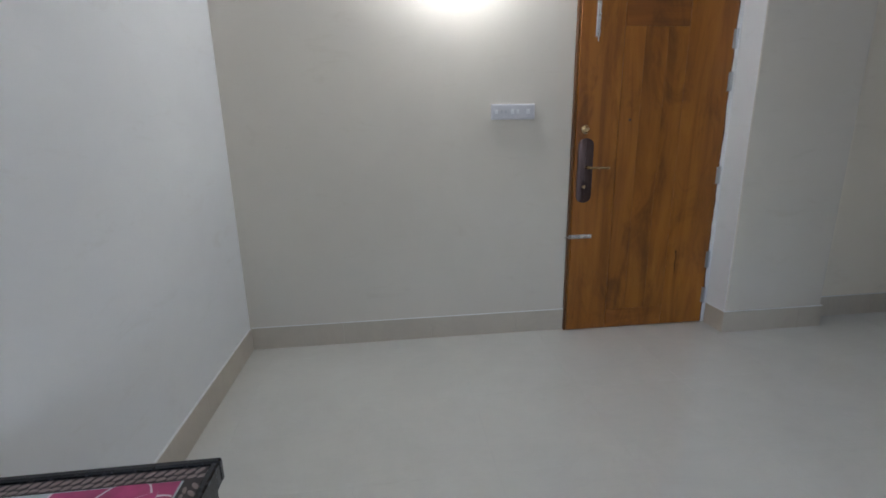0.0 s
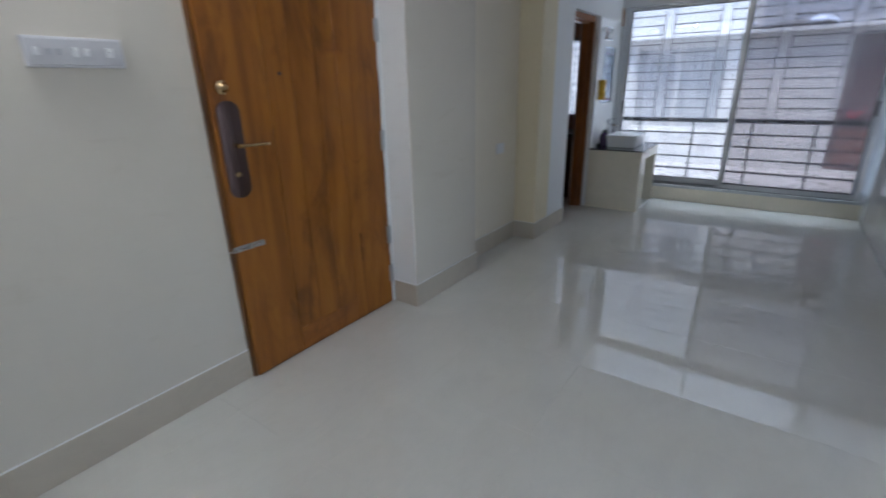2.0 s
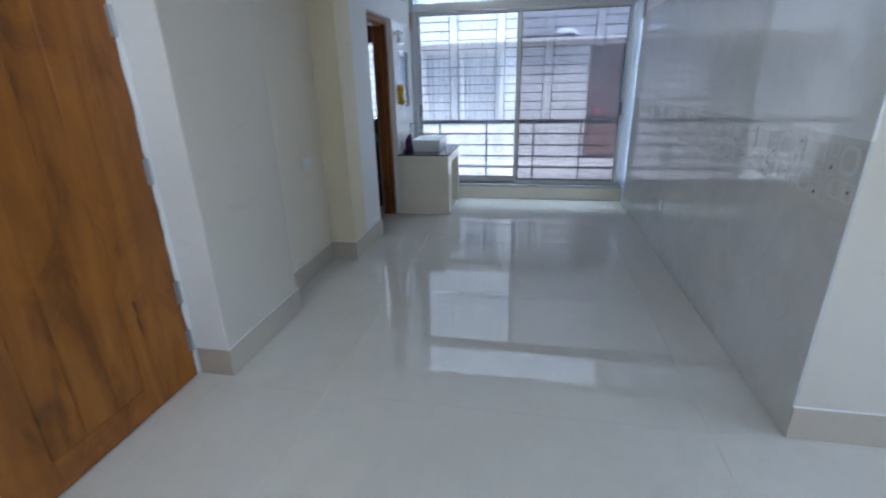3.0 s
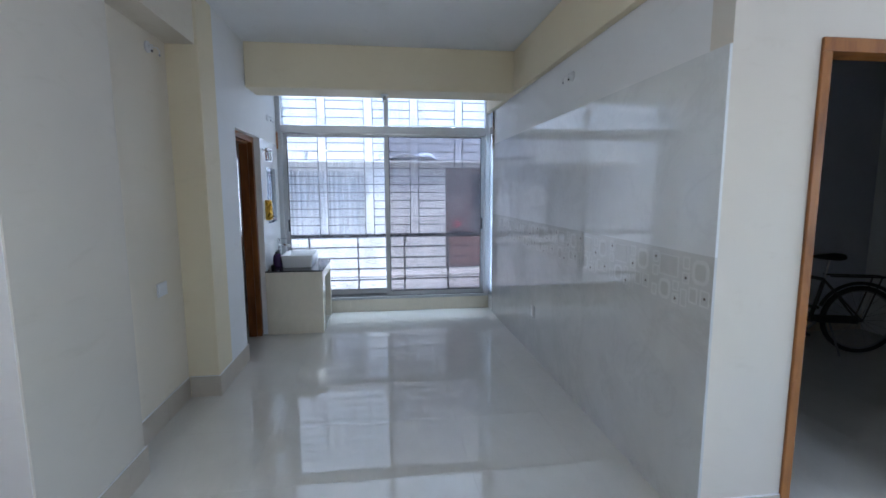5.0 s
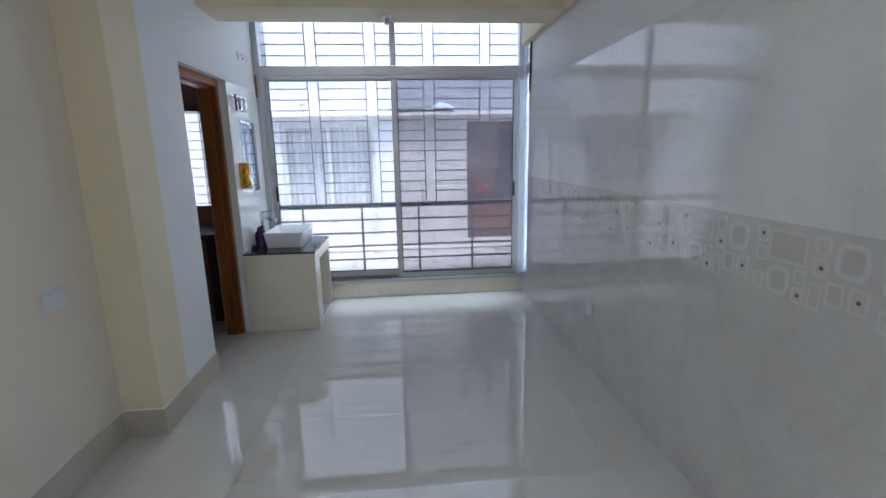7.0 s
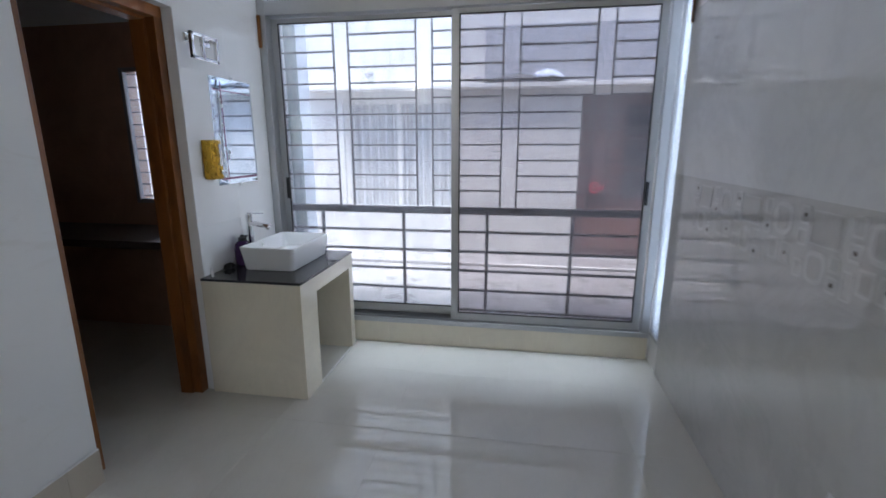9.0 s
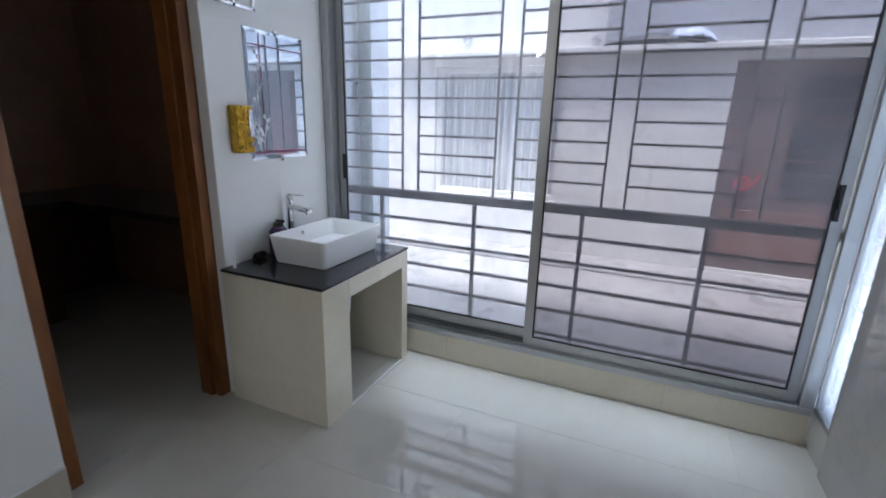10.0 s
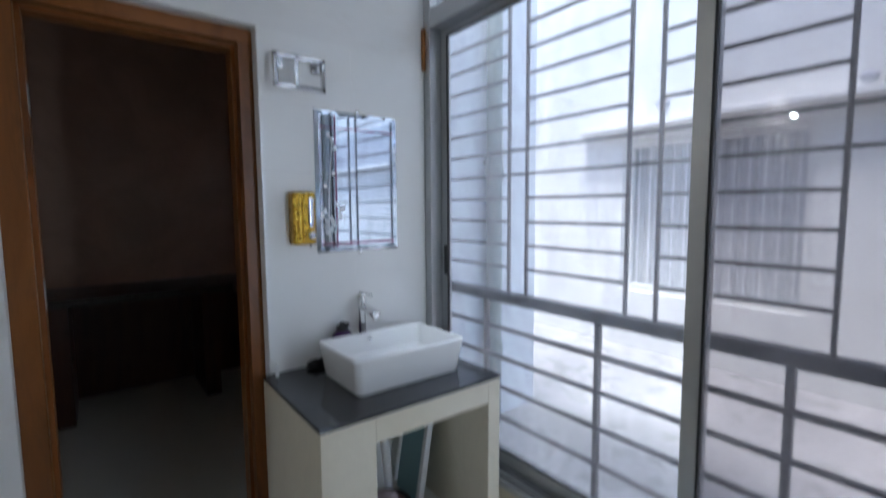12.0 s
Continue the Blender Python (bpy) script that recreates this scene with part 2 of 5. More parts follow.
def box(bm, lo, hi, bevel=0.0, seg=1):
    lo, hi = [min(a, b) for a, b in zip(lo, hi)], [max(a, b) for a, b in zip(lo, hi)]
    m = Matrix.Translation([(a + b) / 2 for a, b in zip(lo, hi)]) @ Matrix.Diagonal((*[b - a for a, b in zip(lo, hi)], 1))
    vs = bmesh.ops.create_cube(bm, size=1, matrix=m)["verts"]
    if bevel:
        es = list({e for v in vs for e in v.link_edges})
        bmesh.ops.bevel(bm, geom=es, offset=bevel, segments=seg, affect="EDGES", profile=0.6)
    return bm


def boxes(*specs, bevel=0.0, seg=1):
    bm = bmesh.new()
    for lo, hi in specs:
        box(bm, lo, hi, bevel, seg)
    return bm


def rod(bm, a, b, r, n=8, r2=None):
    a, b = Vector(a), Vector(b)
    d = b - a
    m = Matrix.Translation((a + b) / 2) @ d.to_track_quat("Z", "Y").to_matrix().to_4x4()
    bmesh.ops.create_cone(bm, cap_ends=True, segments=n, radius1=r, radius2=r if r2 is None else r2, depth=d.length, matrix=m)
    return bm


def rods(*specs, n=8):
    bm = bmesh.new()
    for a, b, r in specs:
        rod(bm, a, b, r, n)
    return bm


def ball(bm, c, r, squash=(1, 1, 1), seg=16):
    bmesh.ops.create_uvsphere(bm, u_segments=seg, v_segments=max(6, seg // 2), radius=1,
                              matrix=Matrix.Translation(c) @ Matrix.Diagonal((r * squash[0], r * squash[1], r * squash[2], 1)))
    return bm


def lathe(bm, c, profile, n=24, axis="z"):
    """Turns (radius, height) pairs about an axis through c."""
    rings = []
    for r, h in profile:
        ring = []
        for i in range(n):
            a = 2 * math.pi * i / n
            u, w = r * math.cos(a), r * math.sin(a)
            p = {"z": (u, w, h), "y": (u, h, w), "x": (h, u, w)}[axis]
            ring.append(bm.verts.new(Vector(c) + Vector(p)))
        rings.append(ring)
    for a, b in zip(rings, rings[1:]):
        for i in range(n):
            bm.faces.new((a[i], a[(i + 1) % n], b[(i + 1) % n], b[i]))
    bm.faces.new(rings[0])
    bm.faces.new(rings[-1])
    return bm


def torus(bm, c, big, small, axis="x", n=40, k=10, start=0.0, stop=360.0):
    rings = []
    full = abs(stop - start) >= 359.9
    count = n if full else n + 1
    for i in range(count):
        a = radians(start + (stop - start) * i / n)
        ring = []
        for j in range(k):
            b = 2 * math.pi * j / k
            r, h = big + small * math.cos(b), small * math.sin(b)
            u, w = r * math.cos(a), r * math.sin(a)
            p = {"x": (h, u, w), "y": (u, h, w), "z": (u, w, h)}[axis]
            ring.append(bm.verts.new(Vector(c) + Vector(p)))
        rings.append(ring)
    pairs = list(zip(rings, rings[1:] + ([rings[0]] if full else [])))
    for a, b in (pairs if full else pairs[:count - 1]):
        for j in range(k):
            bm.faces.new((a[j], a[(j + 1) % k], b[(j + 1) % k], b[j]))
    return bm


def rounded(cx, cy, w, h, r, n=5):
    """Outline of a rounded rectangle."""
    pts = []
    for sx, sy, a0 in ((1, 1, 0), (-1, 1, 90), (-1, -1, 180), (1, -1, 270)):
        for i in range(n + 1):
            a = radians(a0 + 90 * i / n)
            pts.append((cx + sx * (w / 2 - r) + r * math.cos(a), cy + sy * (h / 2 - r) + r * math.sin(a)))
    return pts


def loft(bm, loops, cap=(True, True)):
    rows = [[bm.verts.new(p) for p in lp] for lp in loops]
    n = len(rows[0])
    for a, b in zip(rows, rows[1:]):
        for i in range(n):
            bm.faces.new((a[i], a[(i + 1) % n], b[(i + 1) % n], b[i]))
    if cap[0]:
        bm.faces.new(rows[0])
    if cap[1]:
        bm.faces.new(rows[-1])
    return bm


def ring_frame(bm, outer, inner, at, thick, plane="xz"):
    """A flat frame between two outlines, raised by thick from the plane at."""
    def p(q, d):
        return {"xz": (q[0], at + d, q[1]), "yz": (at + d, q[0], q[1]), "xy": (q[0], q[1], at + d)}[plane]
    loft(bm, [[p(q, 0) for q in outer], [p(q, thick) for q in outer], [p(q, thick) for q in inner], [p(q, 0) for q in inner]], (False, False))
    return bm


def setting(name, bm, mat, label, category):
    return tagged(part(name, bm, mat), label, category, "", "structure")


# ---------------------------------------------------------------- plan
WEST, NORTH, DOORFACE = -0.473, 3.227, 3.168      # living room
BATH_Y, TILE_Y, WIN_X = 2.932, 0.300, 7.0         # passage
COL1, COL2, RECESS = (2.900, 3.663), 4.656, 3.146
BLOCK_X, SOUTH, CEIL_Z = 2.857, -3.6, 2.93
JAMB_A, JAMB_B, DOOR_TOP = 5.390, 6.168, 2.10     # kitchen doorway, outside of its frame
DOOR_A, DOOR_B, MAIN_TOP = 1.777, 2.885, 2.34     # flat's entrance door
ROOM_A, ROOM_B, ROOM_TOP = -0.106, -1.02, 2.155   # bicycle room doorway
KIT_N, ROOM_E = 5.25, 5.45
T = 0.13

setting("floor", boxes(((-0.7, -3.8, -0.15), (7.10, 5.5, -0.0012))), GROUT, "grey cement bed under polished cream floor tiles", "floor")
setting("ceiling", boxes(((-0.7, -3.8, CEIL_Z), (7.14, 5.5, CEIL_Z + 0.15))), CEIL, "plain white painted ceiling slab over the flat", "ceiling")
# the opening in the west wall is unseen, added for the fill lamp
setting("wall_west", boxes(((WEST - T, SOUTH, 0), (WEST, -1.5, CEIL_Z)), ((WEST - T, -0.2, 0), (WEST, NORTH + 0.2, CEIL_Z)), ((WEST - T, -1.5, 0), (WEST, -0.2, 0.9)), ((WEST - T, -1.5, 2.2), (WEST, -0.2, CEIL_Z))), WHITE, "plain white painted wall beside the table", "wall")
setting("wall_south", boxes(((WEST - T, SOUTH - T, 0), (0.8, SOUTH, CEIL_Z)), ((2.7, SOUTH - T, 0), (ROOM_E + T, SOUTH, CEIL_Z)), ((0.8, SOUTH - T, 0), (2.7, SOUTH, 0.9)), ((0.8, SOUTH - T, 2.2), (2.7, SOUTH, CEIL_Z))), WHITE, "plain white painted wall with a window opening", "wall")
setting("wall_north_entrance", boxes(((WEST, NORTH, 0), (DOOR_A, NORTH + 0.2, CEIL_Z)), ((DOOR_A, NORTH, MAIN_TOP), (DOOR_B, NORTH + 0.2, CEIL_Z)),
        ((DOOR_B, NORTH - 0.03, 0), (COL1[0], NORTH + 0.2, CEIL_Z))), BEIGE, "beige painted wall around the wooden entrance door", "wall")
setting("wall_outside_entrance", boxes(((WEST, NORTH + 1.2, 0), (COL1[0], NORTH + 1.3, CEIL_Z))), CREAM, "plain wall of the landing behind the entrance door", "wall")
setting("column_entrance", boxes(((COL1[0], 2.986, 0), (COL1[1], NORTH + 0.2, CEIL_Z)), bevel=0.004), BEIGE, "beige painted square column beside the entrance door", "column")
# white sheet over the beige column brightens the side that faces the light
setting("trim_column_reveal", boxes(((COL1[0] - 0.003, 2.990, 0), (COL1[0], 3.183, CEIL_Z))), WHITE, "column side by the door, whitened as its lit face", "trim")
setting("wall_north_recess", boxes(((COL1[1], RECESS, 0), (COL2, RECESS + 0.2, CEIL_Z))), CREAM, "cream painted recessed wall between two columns", "wall")
setting("beam_recess", boxes(((COL1[1], 2.95, 2.56), (COL2, RECESS, CEIL_Z))), CREAM, "cream painted beam above the recessed wall", "beam")
setting("wall_north_kitchen", boxes(((COL2, BATH_Y, 0), (JAMB_A, BATH_Y + 0.22, CEIL_Z)), ((JAMB_A, BATH_Y, DOOR_TOP), (JAMB_B, BATH_Y + 0.22, CEIL_Z)),
        ((JAMB_B, BATH_Y, 0), (7.14, BATH_Y + 0.22, CEIL_Z))), WHITE, "white painted wall with the kitchen doorway and the washbasin", "wall")
setting("wall_south_passage", boxes(((BLOCK_X + T, TILE_Y - T, 0), (6.78, TILE_Y - 0.012, CEIL_Z)), ((6.78, TILE_Y - T, 0), (7.14, TILE_Y - 0.012, 0.19)),
        ((6.78, TILE_Y - T, 2.62), (7.14, TILE_Y - 0.012, CEIL_Z))), WHITE, "white painted wall above glossy grey wall tiles", "wall")
setting("wall_west_bicycle_room", boxes(((BLOCK_X, ROOM_A, 0), (BLOCK_X + T, TILE_Y - 0.012, CEIL_Z)), ((BLOCK_X, ROOM_B, ROOM_TOP), (BLOCK_X + T, ROOM_A, CEIL_Z)),
        ((BLOCK_X, SOUTH, 0), (BLOCK_X + T, ROOM_B, CEIL_Z))), BEIGE, "beige painted wall with the open doorway to the bicycle room", "wall")
setting("wall_east_bicycle_room", boxes(((ROOM_E, SOUTH, 0), (ROOM_E + T, TILE_Y - T, CEIL_Z))), wall_paint("grey_blue_room_paint", (0.60, 0.61, 0.66), 0.7), "dim grey-blue painted wall behind the bicycle", "wall")
setting("wall_east_window", boxes(((WIN_X, TILE_Y - T, 0), (7.14, BATH_Y + 0.22, 0.16)), ((WIN_X, TILE_Y - T, 2.90), (7.14, BATH_Y, CEIL_Z))), WHITE, "low kerb under the sliding window", "wall")
setting("wall_east_kitchen", boxes(((WIN_X, BATH_Y + 0.22, 0), (7.14, KIT_N, 1.0)), ((WIN_X, BATH_Y + 0.22, 1.97), (7.14, KIT_N, CEIL_Z)),
        ((WIN_X, BATH_Y + 0.22, 1.0), (7.14, 3.24, 1.97)), ((WIN_X, 4.06, 1.0), (7.14, KIT_N, 1.97))), KBROWN, "dark kitchen wall with a barred window", "wall")
setting("wall_north_back_kitchen", boxes(((4.3, KIT_N, 0), (7.14, KIT_N + T, CEIL_Z))), KBROWN, "dim kitchen wall behind the dark counter", "wall")
setting("wall_west_kitchen", boxes(((4.3, RECESS + 0.2, 0), (4.3 + T, KIT_N, CEIL_Z))), KBROWN, "dim plain kitchen wall", "wall")
setting("wall_landing_side", boxes(((COL1[0], NORTH + 0.2, 0), (COL1[0] + T, NORTH + 1.3, CEIL_Z)), ((WEST - T, NORTH + 0.2, 0), (WEST, NORTH + 1.3, CEIL_Z))), CREAM, "plain side walls of the landing", "wall")
setting("beam_cross", boxes(((5.77, TILE_Y, 2.52), (6.15, BATH_Y, CEIL_Z)), bevel=0.006), YELLOW, "ivory painted ceiling beam across the passage", "beam")
setting("beam_south", boxes(((BLOCK_X, TILE_Y - 0.012, 2.522), (5.77, 0.345, CEIL_Z)), ((6.15, TILE_Y - 0.012, 2.522), (WIN_X, 0.345, CEIL_Z)), bevel=0.004), YELLOW, "ivory painted beam along the tiled wall", "beam")
setting("column_kitchen", boxes(((COL2 - 0.004, BATH_Y - 0.004, 0), (COL2 + 0.30, RECESS + 0.1, CEIL_Z)), bevel=0.004), YELLOW, "ivory painted column edge beside the recess", "column")

# ---------------------------------------------------------------- sliding window
window = tagged(thing("window_1", (WIN_X, 1.6, 0.16), "large aluminium sliding window with clear and tinted panes", "window"), kind="structure")
wy0, wy1 = TILE_Y, BATH_Y
part("window_frame", boxes(((6.97, wy0, 0.163), (7.09, wy1, 0.197)), ((6.97, wy1 - 0.055, 0.197), (7.06, wy1, 2.90)), ((6.97, wy0, 0.197), (7.06, wy0 + 0.055, 2.90)),
        ((6.97, wy0 + 0.055, 2.255), (7.06, wy1 - 0.055, 2.345)), ((6.97, wy0 + 0.055, 2.85), (7.06, wy1 - 0.055, 2.90)), ((6.985, 1.585, 2.345), (7.05, 1.64, 2.85)), bevel=0.003), ALU, window)
part("track", boxes(((6.985, wy0 + 0.06, 0.197), (6.990, wy1 - 0.06, 0.212)), ((7.026, wy0 + 0.06, 0.197), (7.031, wy1 - 0.06, 0.222)), ((7.063, wy0 + 0.06, 0.197), (7.067, wy1 - 0.06, 0.236))), ALU_DARK, window)


def sash(y0, y1, x, glass, z0, w0, w1, z1=2.25):
    """One sliding leaf from y0 to y1, with stiles w0 and w1 wide."""
    a, b = y0 + w0, y1 - w1
    s = part("sash", boxes(((x, y0, z0), (x + 0.028, a, z1)), ((x, b, z0), (x + 0.028, y1, z1)),
                           ((x, a, z0), (x + 0.028, b, z0 + 0.06)), ((x, a, z1 - 0.03), (x + 0.028, b, z1)), bevel=0.002), ALU, window)
    g = part("pane", boxes(((x + 0.011, a - 0.008, z0 + 0.05), (x + 0.016, b + 0.008, z1 - 0.022))), glass, s)
    g.visible_shadow = False
    part("gasket", boxes(((x - 0.001, a, z0 + 0.06), (x + 0.010, a + 0.007, z1 - 0.03)), ((x - 0.001, b - 0.007, z0 + 0.06), (x + 0.010, b, z1 - 0.03)),
                         ((x - 0.001, a + 0.007, z0 + 0.06), (x + 0.010, b - 0.007, z0 + 0.067)), ((x - 0.001, a + 0.007, z1 - 0.037), (x + 0.010, b - 0.007, z1 - 0.03))), BLACK, s)
    return s


left = sash(1.590, 2.872, 7.033, GLASS, 0.226, 0.045, 0.045)
right = sash(0.362, 1.638, 6.992, GLASS_GREY, 0.199, 0.045, 0.050)
part("lock", boxes(((6.984, 0.385, 1.05), (6.992, 0.405, 1.20)), ((6.974, 0.390, 1.10), (6.985, 0.400, 1.15)), bevel=0.002), BLACK, right, "black latch")
part("lock", boxes(((7.024, 2.825, 1.05), (7.033, 2.845, 1.20)), bevel=0.002), BLACK, left, "black latch")
for y0, y1 in ((wy0 + 0.05, 1.59), (1.635, wy1 - 0.05)):
    g = part("pane", boxes(((7.012, y0, 2.34), (7.017, y1, 2.856))), GLASS, window)
    g.visible_shadow = False

side = tagged(thing("window_2", (6.9, TILE_Y, 0.19), "narrow fixed aluminium side window beside the tiled wall", "window"), kind="structure")
part("window_frame", boxes(((6.78, TILE_Y - 0.03, 0.19), (6.97, TILE_Y, 0.215)), ((6.78, TILE_Y - 0.03, 0.215), (6.792, TILE_Y, 2.62)), ((6.958, TILE_Y - 0.03, 0.215), (6.97, TILE_Y, 2.62)),
        ((6.792, TILE_Y - 0.03, 2.255), (6.958, TILE_Y, 2.345)), ((6.792, TILE_Y - 0.03, 2.595), (6.958, TILE_Y, 2.62)), bevel=0.002), ALU, side)
g = part("pane", boxes(((6.787, TILE_Y - 0.018, 0.21), (6.963, TILE_Y - 0.013, 2.60))), GLASS_HAZY, side)
g.visible_shadow = False

# grille outside the window
grille = thing("window_grille", (7.12, 1.6, 0.16), "dark painted steel safety grille outside the window", "grille")
GX = 7.105
PAIRS = [(2.363, 2.468), (1.784, 1.895), (1.206, 1.316), (0.632, 0.737)]
for y in [v for p in PAIRS for v in p] + [2.915, 0.235]:
    part("upright", boxes(((GX - 0.006, y - 0.006, 1.0), (GX + 0.006, y + 0.006, 2.92))), STEEL, grille)
spans = [(2.468, 2.915), (1.895, 2.363), (1.316, 1.784), (0.737, 1.206), (0.235, 0.632)]
for i in range(17):
    z = 1.116 + 0.1035 * i
    if z > 2.90:
        break
    for a, b in ([(0.235, 2.915)] if i in (4, 5) else spans):
        part("bar", boxes(((GX - 0.006, a, z - 0.006), (GX + 0.006, b, z + 0.006))), STEEL, grille)
part("rail", boxes(((GX - 0.025, 0.20, 0.952), (GX + 0.025, 2.93, 1.000)), bevel=0.003), STEEL, grille)
for z in (0.825, 0.684, 0.542, 0.396, 0.245):
    part("bar", boxes(((GX - 0.009, 0.20, z - 0.009), (GX + 0.009, 2.93, z + 0.009)), bevel=0.002), STEEL, grille)
for y in (2.613, 2.0, 1.4, 0.823, 0.235):
    part("post", boxes(((GX - 0.011, y - 0.011, 0.16), (GX + 0.011, y + 0.011, 0.952)), bevel=0.002), STEEL, grille)
# bars paler than the main grille: the light on them is in the colour
side_grille = thing("side_grille", (6.88, TILE_Y - 0.1, 0.16), "steel grille outside the narrow side window, lightened as if lit", "grille")
for z in [0.245, 0.396, 0.542, 0.684, 0.825, 0.976] + [1.116 + 0.1035 * i for i in range(15)]:
    part("bar", boxes(((6.79, TILE_Y - 0.085, z - 0.008), (7.08, TILE_Y - 0.070, z + 0.008)), bevel=0.002), GREY_PLASTIC, side_grille)
for x in (6.80, 7.07):
    part("upright", boxes(((x - 0.006, TILE_Y - 0.084, 0.16), (x + 0.006, TILE_Y - 0.071, 2.60))), GREY_PLASTIC, side_grille)

# ---------------------------------------------------------------- outside
setting("ground", boxes(((-400, -400, -0.35), (400, 400, -0.155))), OUT_GROUND, "pale wet concrete yard outside the window", "ground")
FAR = 9.485
setting("pavement_yard", boxes(((7.145, -9, -0.155), (FAR, 9, 0.06)), ((FAR - 0.45, -9, 0.06), (FAR, 9, 0.10)), bevel=0.01), OUT_GROUND, "damp pale concrete strip between the two houses", "pavement")
house = thing("neighbour_house", (FAR, 2, -0.155), "pale weathered neighbouring house with a window and a dark door", "house")
NW = (1.95, 3.36)
# unseen upper storeys, made this tall to cut the sky light on the floor
ROOF_Z = 15.0
part("wall", boxes(((FAR, -9, -0.155), (FAR + 0.2, -1.36, ROOF_Z)), ((FAR, -1.36, 1.98), (FAR + 0.2, 0.53, ROOF_Z)), ((FAR, 0.53, -0.155), (FAR + 0.2, NW[0], ROOF_Z)),
        ((FAR, NW[0], -0.155), (FAR + 0.2, NW[1], 0.62)), ((FAR, NW[0], 1.97), (FAR + 0.2, NW[1], ROOF_Z)), ((FAR, NW[1], -0.155), (FAR + 0.2, 9, ROOF_Z)), ((FAR, -1.36, -0.155), (FAR + 0.2, 0.53, 0.13))), OUT_WALL, house)
gw = part("window", boxes(((FAR + 0.06, NW[0], 0.62), (FAR + 0.12, NW[0] + 0.06, 1.97)), ((FAR + 0.06, NW[1] - 0.06, 0.62), (FAR + 0.12, NW[1], 1.97)), ((FAR + 0.06, 2.635, 0.62), (FAR + 0.12, 2.685, 1.97)),
        ((FAR + 0.06, NW[0] + 0.06, 0.62), (FAR + 0.12, 2.635, 0.68)), ((FAR + 0.06, 2.685, 0.62), (FAR + 0.12, NW[1] - 0.06, 0.68)),
        ((FAR + 0.06, NW[0] + 0.06, 1.91), (FAR + 0.12, 2.635, 1.97)), ((FAR + 0.06, 2.685, 1.91), (FAR + 0.12, NW[1] - 0.06, 1.97)), bevel=0.004), OUT_WALL, house)
CURTAIN = plain("grey_curtain", (0.55, 0.56, 0.57), 0.85, 0.0, 60, 0.12)
for a, b in ((NW[0] + 0.06, 2.635), (2.685, NW[1] - 0.06)):
    bm = bmesh.new()
    n = 40
    rows = []
    for z in (0.66, 1.93):
        rows.append([bm.verts.new((FAR + 0.15 + 0.011 * math.sin(i * 1.35 + 0.4 * math.sin(i * 0.7)), a - 0.03 + (b - a + 0.06) * i / n, z)) for i in range(n + 1)])
    for i in range(n):
        bm.faces.new((rows[0][i], rows[0][i + 1], rows[1][i + 1], rows[1][i]))
    part("curtain", bm, CURTAIN, gw, "", True)
    for k in range(6):
        y = a + (b - a) * (k + 0.5) / 6
        part("window_bar", boxes(((FAR + 0.09, y - 0.005, 0.68), (FAR + 0.10, y + 0.005, 1.91))), PLASTIC, gw)
part("sunshade", boxes(((FAR - 0.16, -6, 2.05), (FAR, 3.75, 2.10)), bevel=0.008), OUT_WALL, house)
# grey slab: shadow above the ledge, held in the colour
part("upper_wall", boxes(((FAR - 0.03, -6, 2.10), (FAR, 1.62, 2.72)), bevel=0.004), OUT_SHADED, house, "wall above the ledge, greyed for its shade")
DARK_PANE = plain("dark_blue_grey_pane", (0.035, 0.037, 0.05), 0.15)
RED_PANEL = plain("faded_red_paint", (0.19, 0.098, 0.085), 0.5)
leaves = []
for e in (0.52, -0.42):
    door = part("door", boxes(((FAR + 0.03, e - 0.93, 0.13), (FAR + 0.07, e, 1.97)), bevel=0.004), OUT_DOOR, house, "dark mauve-grey metal door leaf with a reddish lower panel")
    part("lower_panel", boxes(((FAR + 0.018, e - 0.85, 0.22), (FAR + 0.03, e - 0.08, 0.70)), bevel=0.004), RED_PANEL, door)
    part("upper_panel", boxes(((FAR + 0.018, e - 0.46, 0.82), (FAR + 0.03, e - 0.08, 1.86)), bevel=0.004), OUT_DOOR, door)
    for z0, z1 in ((0.82, 1.14), (1.17, 1.49), (1.52, 1.86)):
        part("dark_pane", boxes(((FAR + 0.022, e - 0.88, z0), (FAR + 0.03, e - 0.49, z1)), bevel=0.003), DARK_PANE, door, "dark pane")
    leaves.append(door)
door = leaves[0]
RED = plain("bright_red_paint", (0.55, 0.03, 0.06), 0.4)
bm = torus(bmesh.new(), (FAR - 0.02, 0.33, 0.94), 0.055, 0.012, "x", 20, 6)
rod(bm, (FAR - 0.02, 0.385, 0.94), (FAR - 0.02, 0.275, 0.94), 0.008)
rod(bm, (FAR + 0.02, 0.33, 0.94), (FAR - 0.02, 0.33, 0.94), 0.01)
rod(bm, (FAR - 0.02, 0.25, 0.92), (FAR - 0.02, 0.20, 1.03), 0.012)
part("handle", bm, RED, door, "red handle")
# the blue of the sky-lit shade is put into this wall's colour
setting("wall_outside_kitchen", boxes(((7.142, 3.06, -0.155), (7.96, 3.18, 3.3)), bevel=0.004), wall_paint("pale_blue_outer_paint", (0.76, 0.81, 0.86), 0.8), "outer wall beside the grille, tinted pale blue for sky light", "wall")
pipe = thing("drain_pipe", (7.52, 2.995, 0.06), "grey-green drain pipe on the pale blue outer wall", "pipe")
GREENISH = plain("mossy_grey_plastic", (0.27, 0.32, 0.31), 0.6, 0.0, 30, 0.25)
part("pipe_run", rods(((7.52, 2.995, 0.06), (7.52, 2.995, 3.25), 0.046), n=18), GREENISH, pipe, "", True)
